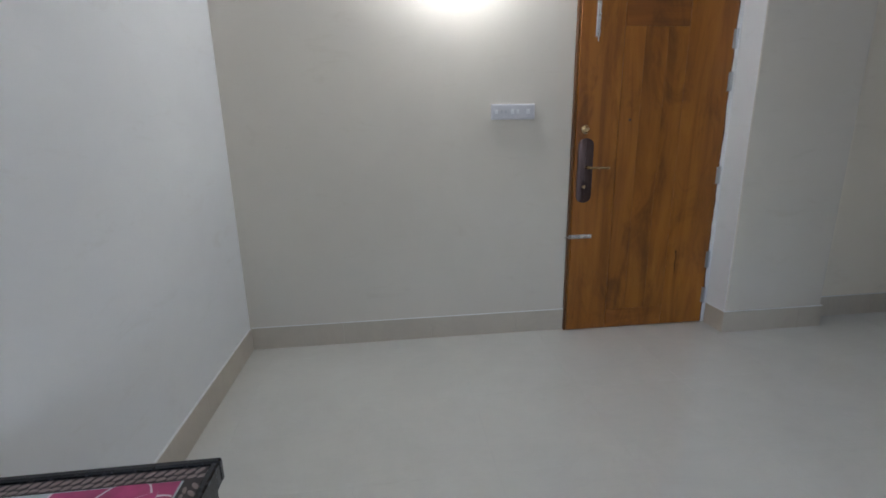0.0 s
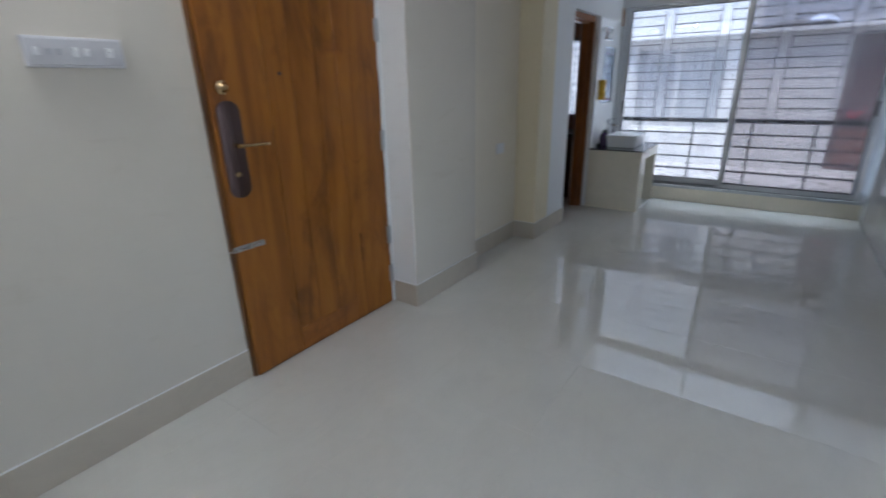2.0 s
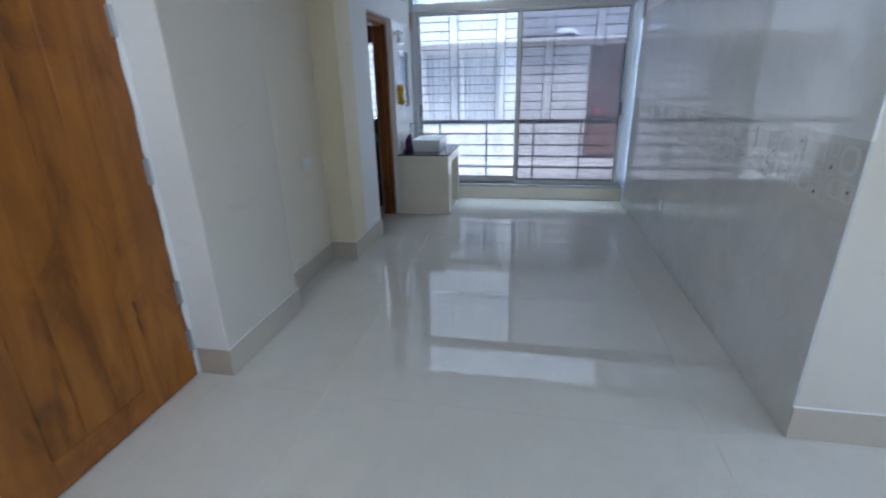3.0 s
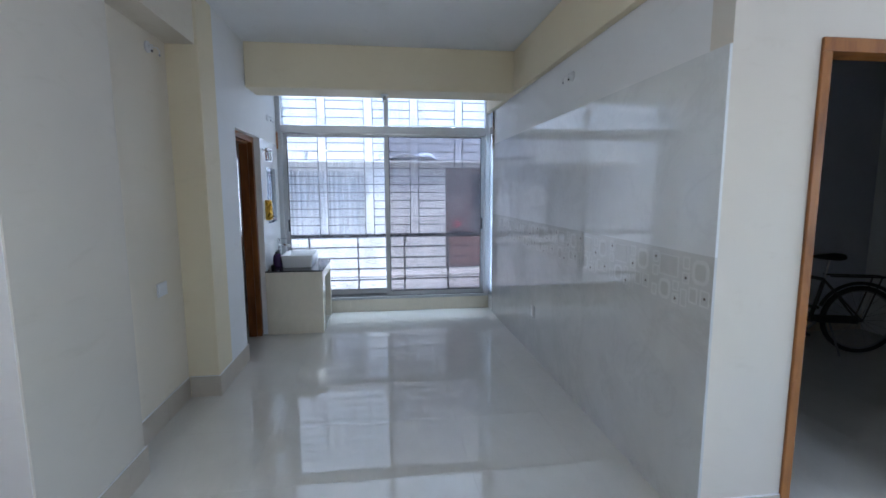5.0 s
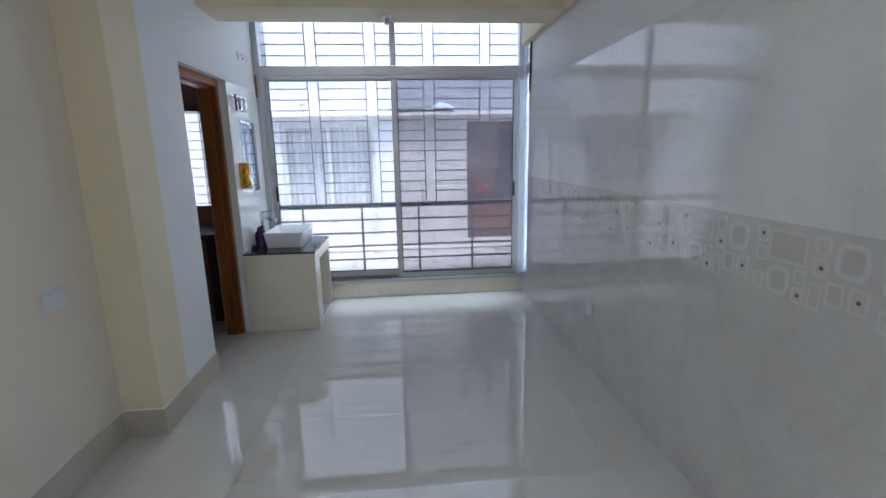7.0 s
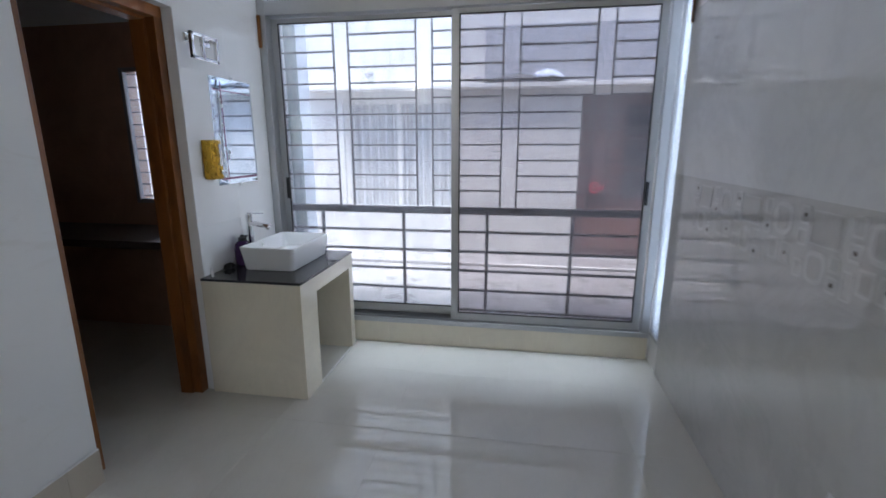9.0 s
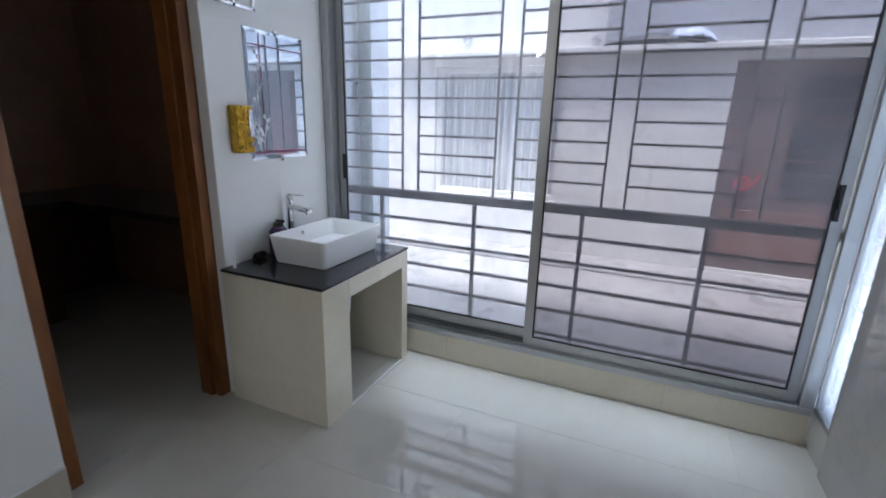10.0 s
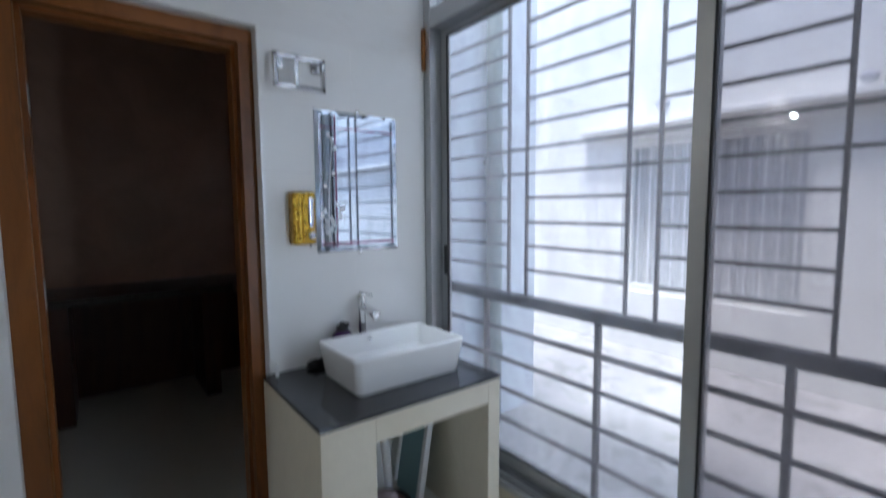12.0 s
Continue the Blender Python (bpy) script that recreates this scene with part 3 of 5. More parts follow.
for z in (0.5, 1.55, 2.6):
    part("pipe_collar", rods(((7.52, 2.995, z), (7.52, 2.995, z + 0.07), 0.054), n=18), GREENISH, pipe)
    part("clamp", boxes(((7.49, 3.03, z + 0.09), (7.55, 3.06, z + 0.11))), STEEL, pipe)
sheet = thing("plastic_sheet", (9.40, 1.15, 2.10), "crumpled dark tarpaulin with pale blue plastic film on the ledge", "plastic sheet")


def crumple(y0, y1, tall, seed, rough):
    """A heap of sheet lying along the ledge, highest in its middle."""
    bm = bmesh.new()
    bmesh.ops.create_grid(bm, x_segments=14, y_segments=36, size=1)
    for v in bm.verts:
        x, u = v.co.x * 0.075, (v.co.y + 1) / 2
        y = y0 + (y1 - y0) * u
        h = tall * math.sin(math.pi * u) ** 0.7 * (1 - 0.55 * (v.co.x ** 2))
        h += rough * (noise.noise(Vector((x * 40, y * 11, seed))) + 0.6 * noise.noise(Vector((x * 80, y * 34, seed + 3))))
        v.co = (9.395 + x, y, 2.106 + max(0.0, h))
    bmesh.ops.solidify(bm, geom=bm.faces[:], thickness=0.003)
    return bm


part("tarpaulin", crumple(0.80, 1.62, 0.085, 1.0, 0.018), plain("dark_grey_tarpaulin", (0.10, 0.105, 0.125), 0.45, 0.0, 40, 0.2), sheet, "dark grey tarpaulin", True)
part("film", crumple(0.72, 1.12, 0.13, 7.0, 0.040), plain("pale_plastic_film", (0.62, 0.70, 0.84), 0.14, 0.0, 60, 0.05), sheet, "pale blue plastic film", True)
for y, z in ((2.98, 2.22), (1.70, 2.15)):
    lamp_out = thing("outdoor_lamp", (FAR, y, z), "small grey outdoor lamp with a pale globe on the neighbouring wall", "lamp", "outdoor lamps")
    part("base_plate", rods(((FAR - 0.05, y, z + 0.03), (FAR, y, z + 0.03), 0.035), n=14), GREY_PLASTIC, lamp_out)
    part("shade", lathe(bmesh.new(), (FAR - 0.09, y, z), [(0.045, 0.0), (0.042, 0.026), (0.022, 0.045), (0.006, 0.048)], 18), GREY_PLASTIC, lamp_out, "grey shade", True)
    part("globe", ball(bmesh.new(), (FAR - 0.09, y, z - 0.004), 0.034), PLASTIC, lamp_out, "", True)

# ---------------------------------------------------------------- entrance door
entrance = tagged(thing("door_1", (2.33, 3.2, 0), "closed varnished teak entrance door with bronze fittings", "door"), kind="structure")
FY = 3.183
part("frame", boxes(((DOOR_A, 3.196, 0), (DOOR_A + 0.013, 3.29, MAIN_TOP)), ((DOOR_B - 0.022, 3.190, 0), (DOOR_B, 3.29, MAIN_TOP)), ((DOOR_A + 0.013, 3.196, MAIN_TOP - 0.03), (DOOR_B - 0.022, 3.29, MAIN_TOP)), bevel=0.002), TEAK_EDGE, entrance)
x0, x1 = DOOR_A + 0.015, DOOR_B - 0.024
for a, b, nm in ((x0, 2.090, "stile"), (2.535, x1, "stile")):
    part(nm, boxes(((a, FY, 0.006), (b, FY + 0.04, MAIN_TOP - 0.033)), bevel=0.003), TEAK, entrance)
for z0, z1 in ((0.006, 0.15), (2.095, MAIN_TOP - 0.033)):
    part("rail", boxes(((2.0905, FY + 0.0005, z0), (2.5345, FY + 0.04, z1)), bevel=0.003), TEAK_X, entrance)
for a, b in ((2.091, 2.233), (2.234, 2.391), (2.392, 2.534)):
    part("plank", boxes(((a, FY + 0.0015, 0.151), (b, FY + 0.034, 2.094)), bevel=0.0008), TEAK, entrance)
bm = loft(bmesh.new(), [[(x, FY - d, z) for x, z in rounded(1.866, 1.178, w, h, 0.050, 6)] for d, w, h in ((0, 0.108, 0.436), (0.008, 0.108, 0.436), (0.011, 0.098, 0.426))])
plate = part("lock_plate", bm, BRONZE, entrance, "dark bronze lock plate", True)
part("lever", rods(((1.872, FY - 0.008, 1.202), (1.872, FY - 0.05, 1.202), 0.011), ((1.866, FY - 0.05, 1.202), (2.005, FY - 0.05, 1.198), 0.0085), ((2.003, FY - 0.05, 1.198), (2.022, FY - 0.044, 1.196), 0.008), n=12), BRASS, plate, "worn brass lever", True)
part("keyhole", rods(((1.862, FY - 0.010, 1.07), (1.862, FY - 0.014, 1.07), 0.013), n=14), BRASS, plate)
part("deadbolt", lathe(bmesh.new(), (1.855, FY, 1.452), [(0.030, 0), (0.030, -0.012), (0.022, -0.018), (0.014, -0.03), (0.012, -0.034)], 20, "y"), BRASS, entrance, "worn brass deadbolt", True)
part("peephole", lathe(bmesh.new(), (2.165, FY, 1.511), [(0.009, 0), (0.009, -0.004), (0.004, -0.006)], 14, "y"), BRONZE, entrance)

DARK_SPLIT = plain("dark_wood_split", (0.035, 0.014, 0.004), 0.7)
part("split", rods(*[((2.605 + 0.004 * math.sin(i * 1.9), FY - 0.0005, 0.40 + 0.03 * i), (2.605 + 0.004 * math.sin(i * 1.9 + 1.9), FY - 0.0005, 0.43 + 0.03 * i), 0.0018 + 0.0012 * (i % 3)) for i in range(6)], n=6), DARK_SPLIT, entrance, "dark split in the wood")


def tower_bolt(lo, hi, along):
    """A slim sliding bolt between two points of the door face."""
    a, b = Vector(lo), Vector(hi)
    d = (b - a).normalized()
    o = Vector((0.014, 0, 0)) if along == "z" else Vector((0, 0, 0.014))
    p = boxes((a - o, b + o + Vector((0, 0.003, 0))), bevel=0.001)
    m = part("tower_bolt", p, ALU, entrance, "bright steel sliding bolt")
    y = Vector((0, -0.009, 0))
    part("bolt_rod", rods((a - d * 0.03 + y, b - d * 0.02 + y, 0.0055), n=10), CHROME, m, "", True)
    for t in (0.12, 0.5, 0.88):
        c = a + (b - a) * t
        part("keeper", boxes((c - o * 0.7 - d * 0.008 + y * 1.8, c + o * 0.7 + d * 0.008), bevel=0.001), ALU, m)
    c = a + (b - a) * 0.6
    part("knob", ball(bmesh.new(), c + y * 2.3, 0.008, seg=10), CHROME, m, "", True)


tower_bolt((1.775, FY - 0.003, 0.717), (1.945, FY - 0.003, 0.717), "x")
tower_bolt((1.905, FY - 0.003, 2.03), (1.905, FY - 0.003, 2.24), "z")
for z in (2.02, 1.75, 1.12, 0.50, 0.22):
    h = part("hinge", boxes(((2.846, FY - 0.003, z - 0.06), (2.873, FY, z + 0.06))), ALU, entrance, "dull steel hinge")
    part("hinge_pin", rods(((2.866, FY - 0.009, z - 0.062), (2.866, FY - 0.009, z + 0.062), 0.007), n=10), ALU, h, "", True)
# rough plaster edge between door and column
bm = bmesh.new()
prev = None
for i in range(61):
    z = MAIN_TOP * i / 60
    w = 0.010 + 0.008 * noise.noise(Vector((0, 5, z * 6))) + 0.006 * noise.noise(Vector((1, 2, z * 25)))
    row = [bm.verts.new(p) for p in ((COL1[0], 3.183, z), (COL1[0] - 0.02 - w, 3.186, z), (COL1[0] - 0.02 - w, 3.20, z), (COL1[0], 3.20, z))]
    if prev:
        for j in range(4):
            bm.faces.new((prev[j], prev[(j + 1) % 4], row[(j + 1) % 4], row[j]))
    prev = row
setting("trim_door_edge", bm, WHITE, "ragged white plaster edge beside the entrance door", "trim")

# ---------------------------------------------------------------- door frames
JAMB_WOOD = timber("brown_jamb_wood", (0.15, 0.050, 0.009), (0.26, 0.090, 0.016), (0.35, 0.130, 0.027))
kit = tagged(thing("door_2", (5.78, 3.0, 0), "orange-brown wooden door frame of the open kitchen doorway", "door frame"), kind="structure")
fy0, fy1 = BATH_Y + 0.055, BATH_Y + 0.185
part("jamb", boxes(((JAMB_A, fy0, 0), (JAMB_A + 0.070, fy0 + 0.05, DOOR_TOP - 0.055)), ((JAMB_A, fy0 + 0.05, 0), (JAMB_A + 0.085, fy1, DOOR_TOP - 0.055)), bevel=0.002), JAMB_WOOD, kit)
part("jamb", boxes(((JAMB_B - 0.055, fy0, 0), (JAMB_B, fy0 + 0.05, DOOR_TOP - 0.055)), ((JAMB_B - 0.070, fy0 + 0.05, 0), (JAMB_B, fy1, DOOR_TOP - 0.055)), bevel=0.002), JAMB_WOOD, kit)
part("head", boxes(((JAMB_A, fy0, DOOR_TOP - 0.055), (JAMB_B, fy0 + 0.05, DOOR_TOP)), ((JAMB_A, fy0 + 0.05, DOOR_TOP - 0.07), (JAMB_B, fy1, DOOR_TOP)), bevel=0.002), timber("frame_wood_crosswise", (0.14, 0.047, 0.010), (0.25, 0.086, 0.018), (0.33, 0.125, 0.03), "x"), kit)
for z in (1.75, 1.1, 0.3):
    part("hinge", boxes(((JAMB_A + 0.085, fy0 + 0.06, z - 0.05), (JAMB_A + 0.088, fy0 + 0.10, z + 0.05))), ALU, kit, "dull steel hinge leaf")
room = tagged(thing("door_3", (2.9, -0.56, 0), "orange-brown wooden door frame of the open bicycle room", "door frame"), kind="structure")
rx0, rx1 = BLOCK_X - 0.014, BLOCK_X + 0.10
part("jamb", boxes(((rx0, ROOM_A - 0.045, 0), (rx1, ROOM_A, ROOM_TOP - 0.055)), bevel=0.003), FRAME_WOOD, room)
part("jamb", boxes(((rx0, ROOM_B, 0), (rx1, ROOM_B + 0.055, ROOM_TOP - 0.055)), bevel=0.003), FRAME_WOOD, room)
part("head", boxes(((rx0, ROOM_B, ROOM_TOP - 0.055), (rx1, ROOM_A, ROOM_TOP)), bevel=0.003), FRAME_WOOD, room)

# ---------------------------------------------------------------- switches, wire outlets, lamps
board = thing("switch_board", (1.365, NORTH, 1.575), "white plastic switch board with rocker switches on the wall", "switch")
part("box", boxes(((1.219, NORTH - 0.026, 1.526), (1.510, NORTH, 1.624)), bevel=0.004, seg=2), plain("lilac_white_plastic", (0.66, 0.65, 0.67), 0.4), board)
part("cover", boxes(((1.226, NORTH - 0.030, 1.533), (1.503, NORTH - 0.026, 1.617)), bevel=0.002), plain("pale_grey_plastic", (0.55, 0.54, 0.56), 0.4), board)
for i, (x, w, h) in enumerate(((1.250, 0.018, 0.026), (1.284, 0.012, 0.020), (1.312, 0.012, 0.020), (1.358, 0.020, 0.032), (1.392, 0.018, 0.026), (1.462, 0.024, 0.032))):
    k = part("rocker", boxes(((x - w / 2, NORTH - 0.034, 1.576 - h / 2), (x + w / 2, NORTH - 0.030, 1.576 + h / 2)), bevel=0.0015), GREY_PLASTIC if i in (1, 2) else PLASTIC, board)
    if i not in (1, 2):
        part("toggle", boxes(((x - w * 0.35, NORTH - 0.040, 1.578), (x + w * 0.35, NORTH - 0.034, 1.578 + h * 0.4)), bevel=0.001), CERAMIC, k)
tag = thing("wall_plate", (5.15, TILE_Y, 0.43), "small white plastic plate on the grey wall tiles", "wall plate")
part("plate", boxes(((5.105, TILE_Y, 0.38), (5.195, TILE_Y + 0.006, 0.48)), bevel=0.002), PLASTIC, tag)
part("inset", boxes(((5.115, TILE_Y + 0.006, 0.39), (5.185, TILE_Y + 0.009, 0.47)), bevel=0.001), PLASTIC, tag)
sock = thing("socket_plate", (4.335, RECESS, 0.9), "pale blank socket plate low on the recessed wall", "socket")
part("plate", boxes(((4.270, RECESS - 0.010, 0.855), (4.400, RECESS, 0.945)), bevel=0.004, seg=2), PLASTIC, sock)
part("cover", boxes(((4.282, RECESS - 0.013, 0.866), (4.388, RECESS - 0.010, 0.934)), bevel=0.002), PLASTIC, sock)


def outlet(x, y, z, out, label):
    """A round wall box with two loose wire ends for a lamp not yet hung. out: +1 or -1 along y."""
    o = thing("wire_outlet", (x, y, z), label, "wire outlet", "unused lamp outlets")
    part("rose", lathe(bmesh.new(), (x, y, z), [(0.036, 0), (0.036, out * 0.010), (0.026, out * 0.016), (0.012, out * 0.017)], 20, "y"), PLASTIC, o, "", True)
    for s in (-1, 1):
        pts = [Vector((x + s * 0.012, y + out * 0.014, z)), Vector((x + s * 0.03, y + out * 0.045, z + 0.006)), Vector((x + s * 0.045, y + out * 0.055, z - 0.012)), Vector((x + s * 0.05, y + out * 0.052, z - 0.032))]
        bm = bmesh.new()
        for a, b in zip(pts, pts[1:]):
            rod(bm, a, b, 0.0035, 6)
        w = part("wire", bm, PLASTIC, o)
        part("sleeve", rods((pts[-1], pts[-1] + Vector((0, 0, -0.012)), 0.006), n=8), GREY_PLASTIC if s > 0 else BLACK, w)


outlet(4.423, TILE_Y - 0.012, 2.369, 1, "white wire outlet on the wall above the tiles")
outlet(4.40, RECESS, 2.462, -1, "white wire outlet high on the recessed wall")
outlet(6.56, BATH_Y, 2.36, -1, "white wire outlet on the wall above the mirror")

holder = thing("lamp_holder", (5.965, 1.635, 2.52), "white plastic lamp holder under the ceiling beam", "lamp holder")
part("rose", lathe(bmesh.new(), (5.965, 1.635, 2.52), [(0.042, 0), (0.042, -0.008), (0.030, -0.016), (0.018, -0.018)], 20), PLASTIC, holder, "", True)
part("socket", lathe(bmesh.new(), (5.965, 1.635, 2.502), [(0.016, 0), (0.019, -0.012), (0.019, -0.038), (0.022, -0.042), (0.014, -0.043)], 18), GREY_PLASTIC, holder, "", True)

BULB_Z = 2.59
bulb = thing("led_bulb_lamp", (1.02, NORTH, BULB_Z), "lit white LED bulb on a wall holder", "lamp")
part("rose", lathe(bmesh.new(), (1.02, NORTH, BULB_Z), [(0.042, 0), (0.042, -0.012), (0.026, -0.022)], 20, "y"), PLASTIC, bulb, "", True)
part("holder", rods(((1.02, NORTH - 0.018, BULB_Z), (1.02, NORTH - 0.125, BULB_Z - 0.02), 0.019), n=16), PLASTIC, bulb, "", True)
part("globe", ball(bmesh.new(), (1.02, NORTH - 0.165, BULB_Z - 0.03), 0.034, (1, 1, 1), 18), glow("lit_bulb_glass", (1.0, 0.975, 0.94), BULB_GLOW), bulb, "", True)

# ---------------------------------------------------------------- washbasin counter
counter = thing("washbasin_counter", (6.53, 2.63, 0), "cream tiled masonry washbasin counter with an open front", "counter")
CF = 2.337
part("side_panel", boxes(((6.142, CF, 0), (6.340, BATH_Y, 0.684)), bevel=0.002), CTR_TILE, counter)
part("side_panel", boxes(((6.858, CF, 0), (6.922, BATH_Y, 0.684)), bevel=0.002), CTR_TILE, counter)
part("deck", boxes(((6.340, CF, 0.590), (6.858, BATH_Y, 0.684)), bevel=0.001), CTR_TILE, counter)
part("worktop", boxes(((6.138, CF - 0.004, 0.684), (6.926, BATH_Y, 0.698)), bevel=0.003, seg=2), GRANITE, counter, "polished black granite top")
part("grout_edge", boxes(((6.340, CF + 0.002, 0.0), (6.858, CF + 0.014, 0.006))), WHITE, counter)

basin = thing("washbasin", (6.588, 2.65, 0.698), "white ceramic rectangular vessel washbasin", "washbasin")
bx, by, bw, bd = 6.585, 2.636, 0.512, 0.350


def bloop(w, d, z, r):
    return [(x, y, z) for x, y in rounded(bx, by, w, d, r, 6)]


shell = [bloop(bw - 0.044, bd - 0.042, 0.700, 0.030), bloop(bw - 0.034, bd - 0.032, 0.706, 0.034), bloop(bw - 0.004, bd - 0.004, 0.826, 0.026), bloop(bw, bd, 0.834, 0.024),
         bloop(bw - 0.004, bd - 0.004, 0.839, 0.023), bloop(bw - 0.016, bd - 0.016, 0.840, 0.02), bloop(bw - 0.024, bd - 0.024, 0.835, 0.02), bloop(bw - 0.060, bd - 0.060, 0.752, 0.035),
         bloop(bw - 0.110, bd - 0.110, 0.732, 0.04), bloop(0.10, 0.08, 0.727, 0.03)]
bowl = part("bowl", loft(bmesh.new(), shell), CERAMIC, basin, "", True)
part("drain", lathe(bmesh.new(), (bx, by, 0.727), [(0.030, 0.0), (0.030, 0.003), (0.022, 0.005), (0.006, 0.004)], 20), CHROME, basin, "chrome drain", True)
part("overflow", lathe(bmesh.new(), (bx - 0.02, by + bd / 2 - 0.022, 0.806), [(0.010, 0.004), (0.010, -0.003), (0.006, -0.004)], 14, "y"), CHROME, basin)

tap = thing("basin_tap", (6.570, 2.874, 0.698), "tall chrome single-lever basin tap", "tap")
part("body", lathe(bmesh.new(), (6.570, 2.874, 0.698), [(0.026, 0), (0.026, 0.006), (0.019, 0.010), (0.018, 0.265), (0.020, 0.270), (0.020, 0.298), (0.015, 0.304)], 20), CHROME, tap, "", True)
bm = boxes(((6.553, 2.735, 0.932), (6.589, 2.872, 0.956)), bevel=0.005, seg=2)
bmesh.ops.transform(bm, matrix=Matrix.Translation((6.571, 2.872, 0.94)) @ Matrix.Rotation(radians(7), 4, "X") @ Matrix.Translation((-6.571, -2.872, -0.94)), verts=bm.verts)
spout = part("spout", bm, CHROME, tap, "", True)
part("aerator", rods(((6.571, 2.752, 0.920), (6.571, 2.752, 0.906), 0.011), n=14), CHROME, spout, "", True)
part("lever", boxes(((6.563, 2.775, 1.004), (6.577, 2.886, 1.011)), bevel=0.003), CHROME, tap)
bottle = thing("handwash_bottle", (6.470, 2.868, 0.698), "squat dark purple handwash bottle with a black cap", "bottle")
PURPLE = plain("dark_purple_plastic", (0.05, 0.018, 0.085), 0.2)
part("body", lathe(bmesh.new(), (6.470, 2.868, 0.698), [(0.042, 0), (0.050, 0.008), (0.052, 0.095), (0.046, 0.130), (0.030, 0.150), (0.022, 0.154)], 22), PURPLE, bottle, "", True)
part("label", boxes(((6.444, 2.812, 0.735), (6.496, 2.818, 0.80)), bevel=0.001), plain("lilac_label", (0.16, 0.10, 0.30), 0.4), bottle)
part("cap", lathe(bmesh.new(), (6.470, 2.868, 0.850), [(0.026, 0), (0.026, 0.020), (0.012, 0.026), (0.010, 0.036), (0.004, 0.038)], 16), BLACK, bottle, "black cap", True)
part("nozzle", rods(((6.470, 2.875, 0.878), (6.490, 2.842, 0.876), 0.007), n=10), BLACK, bottle, "", True)
brush = thing("black_scrubber", (6.345, 2.865, 0.698), "crumpled black scrubbing cloth beside the basin", "cloth")
bm = bmesh.new()
bmesh.ops.create_icosphere(bm, subdivisions=3, radius=1)
for v in bm.verts:
    k = 1 + 0.6 * noise.noise(v.co * 2.2)
    v.co = (6.362 + v.co.x * 0.040 * k, 2.900 + v.co.y * 0.020 * k, 0.714 + max(-0.016, v.co.z * 0.018 * k))
part("cloth", bm, plain("black_cloth", (0.02, 0.02, 0.022), 0.95, 0, 200, 0.3, 0.5), brush, "", True)
tube = thing("toothpaste_tube", (6.20, 2.80, 0.698), "small white tube standing on the worktop", "tube")
part("body", lathe(bmesh.new(), (6.185, 2.885, 0.698), [(0.007, 0), (0.008, 0.01), (0.007, 0.05), (0.004, 0.055)], 10), PLASTIC, tube, "", True)

# ---------------------------------------------------------------- things on the wall
mirror = thing("wall_mirror", (6.594, BATH_Y, 1.195), "frameless wall mirror with white twig decoration", "mirror")
MIRROR, n, l, b = material("mirror_silver")
b.inputs["Metallic"].default_value, b.inputs["Roughness"].default_value = 1.0, 0.01
b.inputs["Base Color"].default_value = (0.66, 0.73, 0.81, 1)
mx0, mx1, mz0, mz1, my = 6.390, 6.798, 1.195, 1.810, BATH_Y - 0.004
bm = bmesh.new()
loft(bm, [[(x, y, z) for x, z in ((a, c), (b_, c), (b_, d), (a, d))] for y, a, b_, c, d in
          ((my, mx0, mx1, mz0, mz1), (my - 0.003, mx0, mx1, mz0, mz1), (my - 0.006, mx0 + 0.018, mx1 - 0.018, mz0 + 0.018, mz1 - 0.018))])
part("glass", bm, MIRROR, mirror)
ETCH = plain("etched_white", (0.80, 0.82, 0.85), 0.5)
ETCH_RED = plain("dark_red_stripe", (0.22, 0.07, 0.13), 0.4)
part("stripe", boxes(((mx0 + 0.09, my - 0.0068, mz0 + 0.018), (mx0 + 0.098, my - 0.006, mz1 - 0.018))), ETCH_RED, mirror)
part("stripe", boxes(((mx0 + 0.02, my - 0.0068, mz1 - 0.075), (mx1 - 0.02, my - 0.006, mz1 - 0.069))), ETCH_RED, mirror)
part("stripe", boxes(((mx0 + 0.02, my - 0.0068, mz0 + 0.030), (mx1 - 0.02, my - 0.006, mz0 + 0.042))), ETCH_RED, mirror)


def twig(x, z, h, lean):
    bm = bmesh.new()
    pts = [Vector((x + lean * (i / 8) ** 2, my - 0.0065, z + h * i / 8)) for i in range(9)]
    for a, b2 in zip(pts, pts[1:]):
        rod(bm, a, b2, 0.0026, 5)
    tips = [pts[-1]]
    for i in (2, 4, 5, 7, 8):
        tips.append(pts[i] + Vector(((0.018 if i % 2 else -0.018), 0, 0.022)))
        rod(bm, pts[i], tips[-1], 0.0018, 5)
    stem = part("etched_twig", bm, ETCH, mirror)
    for tip in tips:
        part("etched_leaf", ball(bmesh.new(), tip, 0.009, (1, 0.2, 1.3), 8), ETCH, stem)


twig(mx0 + 0.055, mz0 + 0.05, 0.44, 0.025)
twig(mx0 + 0.085, mz0 + 0.04, 0.15, 0.03)
twig(mx0 + 0.065, mz0 + 0.04, 0.10, -0.02)
for x, z in ((6.594, mz0 - 0.004), (6.594, mz1 + 0.004)):
    part("clip", boxes(((x - 0.008, my - 0.011, z - 0.009), (x + 0.008, my, z + 0.009)), bevel=0.002), CHROME, mirror)

soap = thing("soap_dispenser", (6.318, BATH_Y, 1.235), "golden wall-mounted soap dispenser with a chrome front", "soap dispenser")
GOLD = metal("golden_metal", (0.50, 0.30, 0.04), 0.28)
part("case", boxes(((6.270, BATH_Y - 0.062, 1.237), (6.366, BATH_Y, 1.455)), bevel=0.010, seg=3), GOLD, soap, "", True)
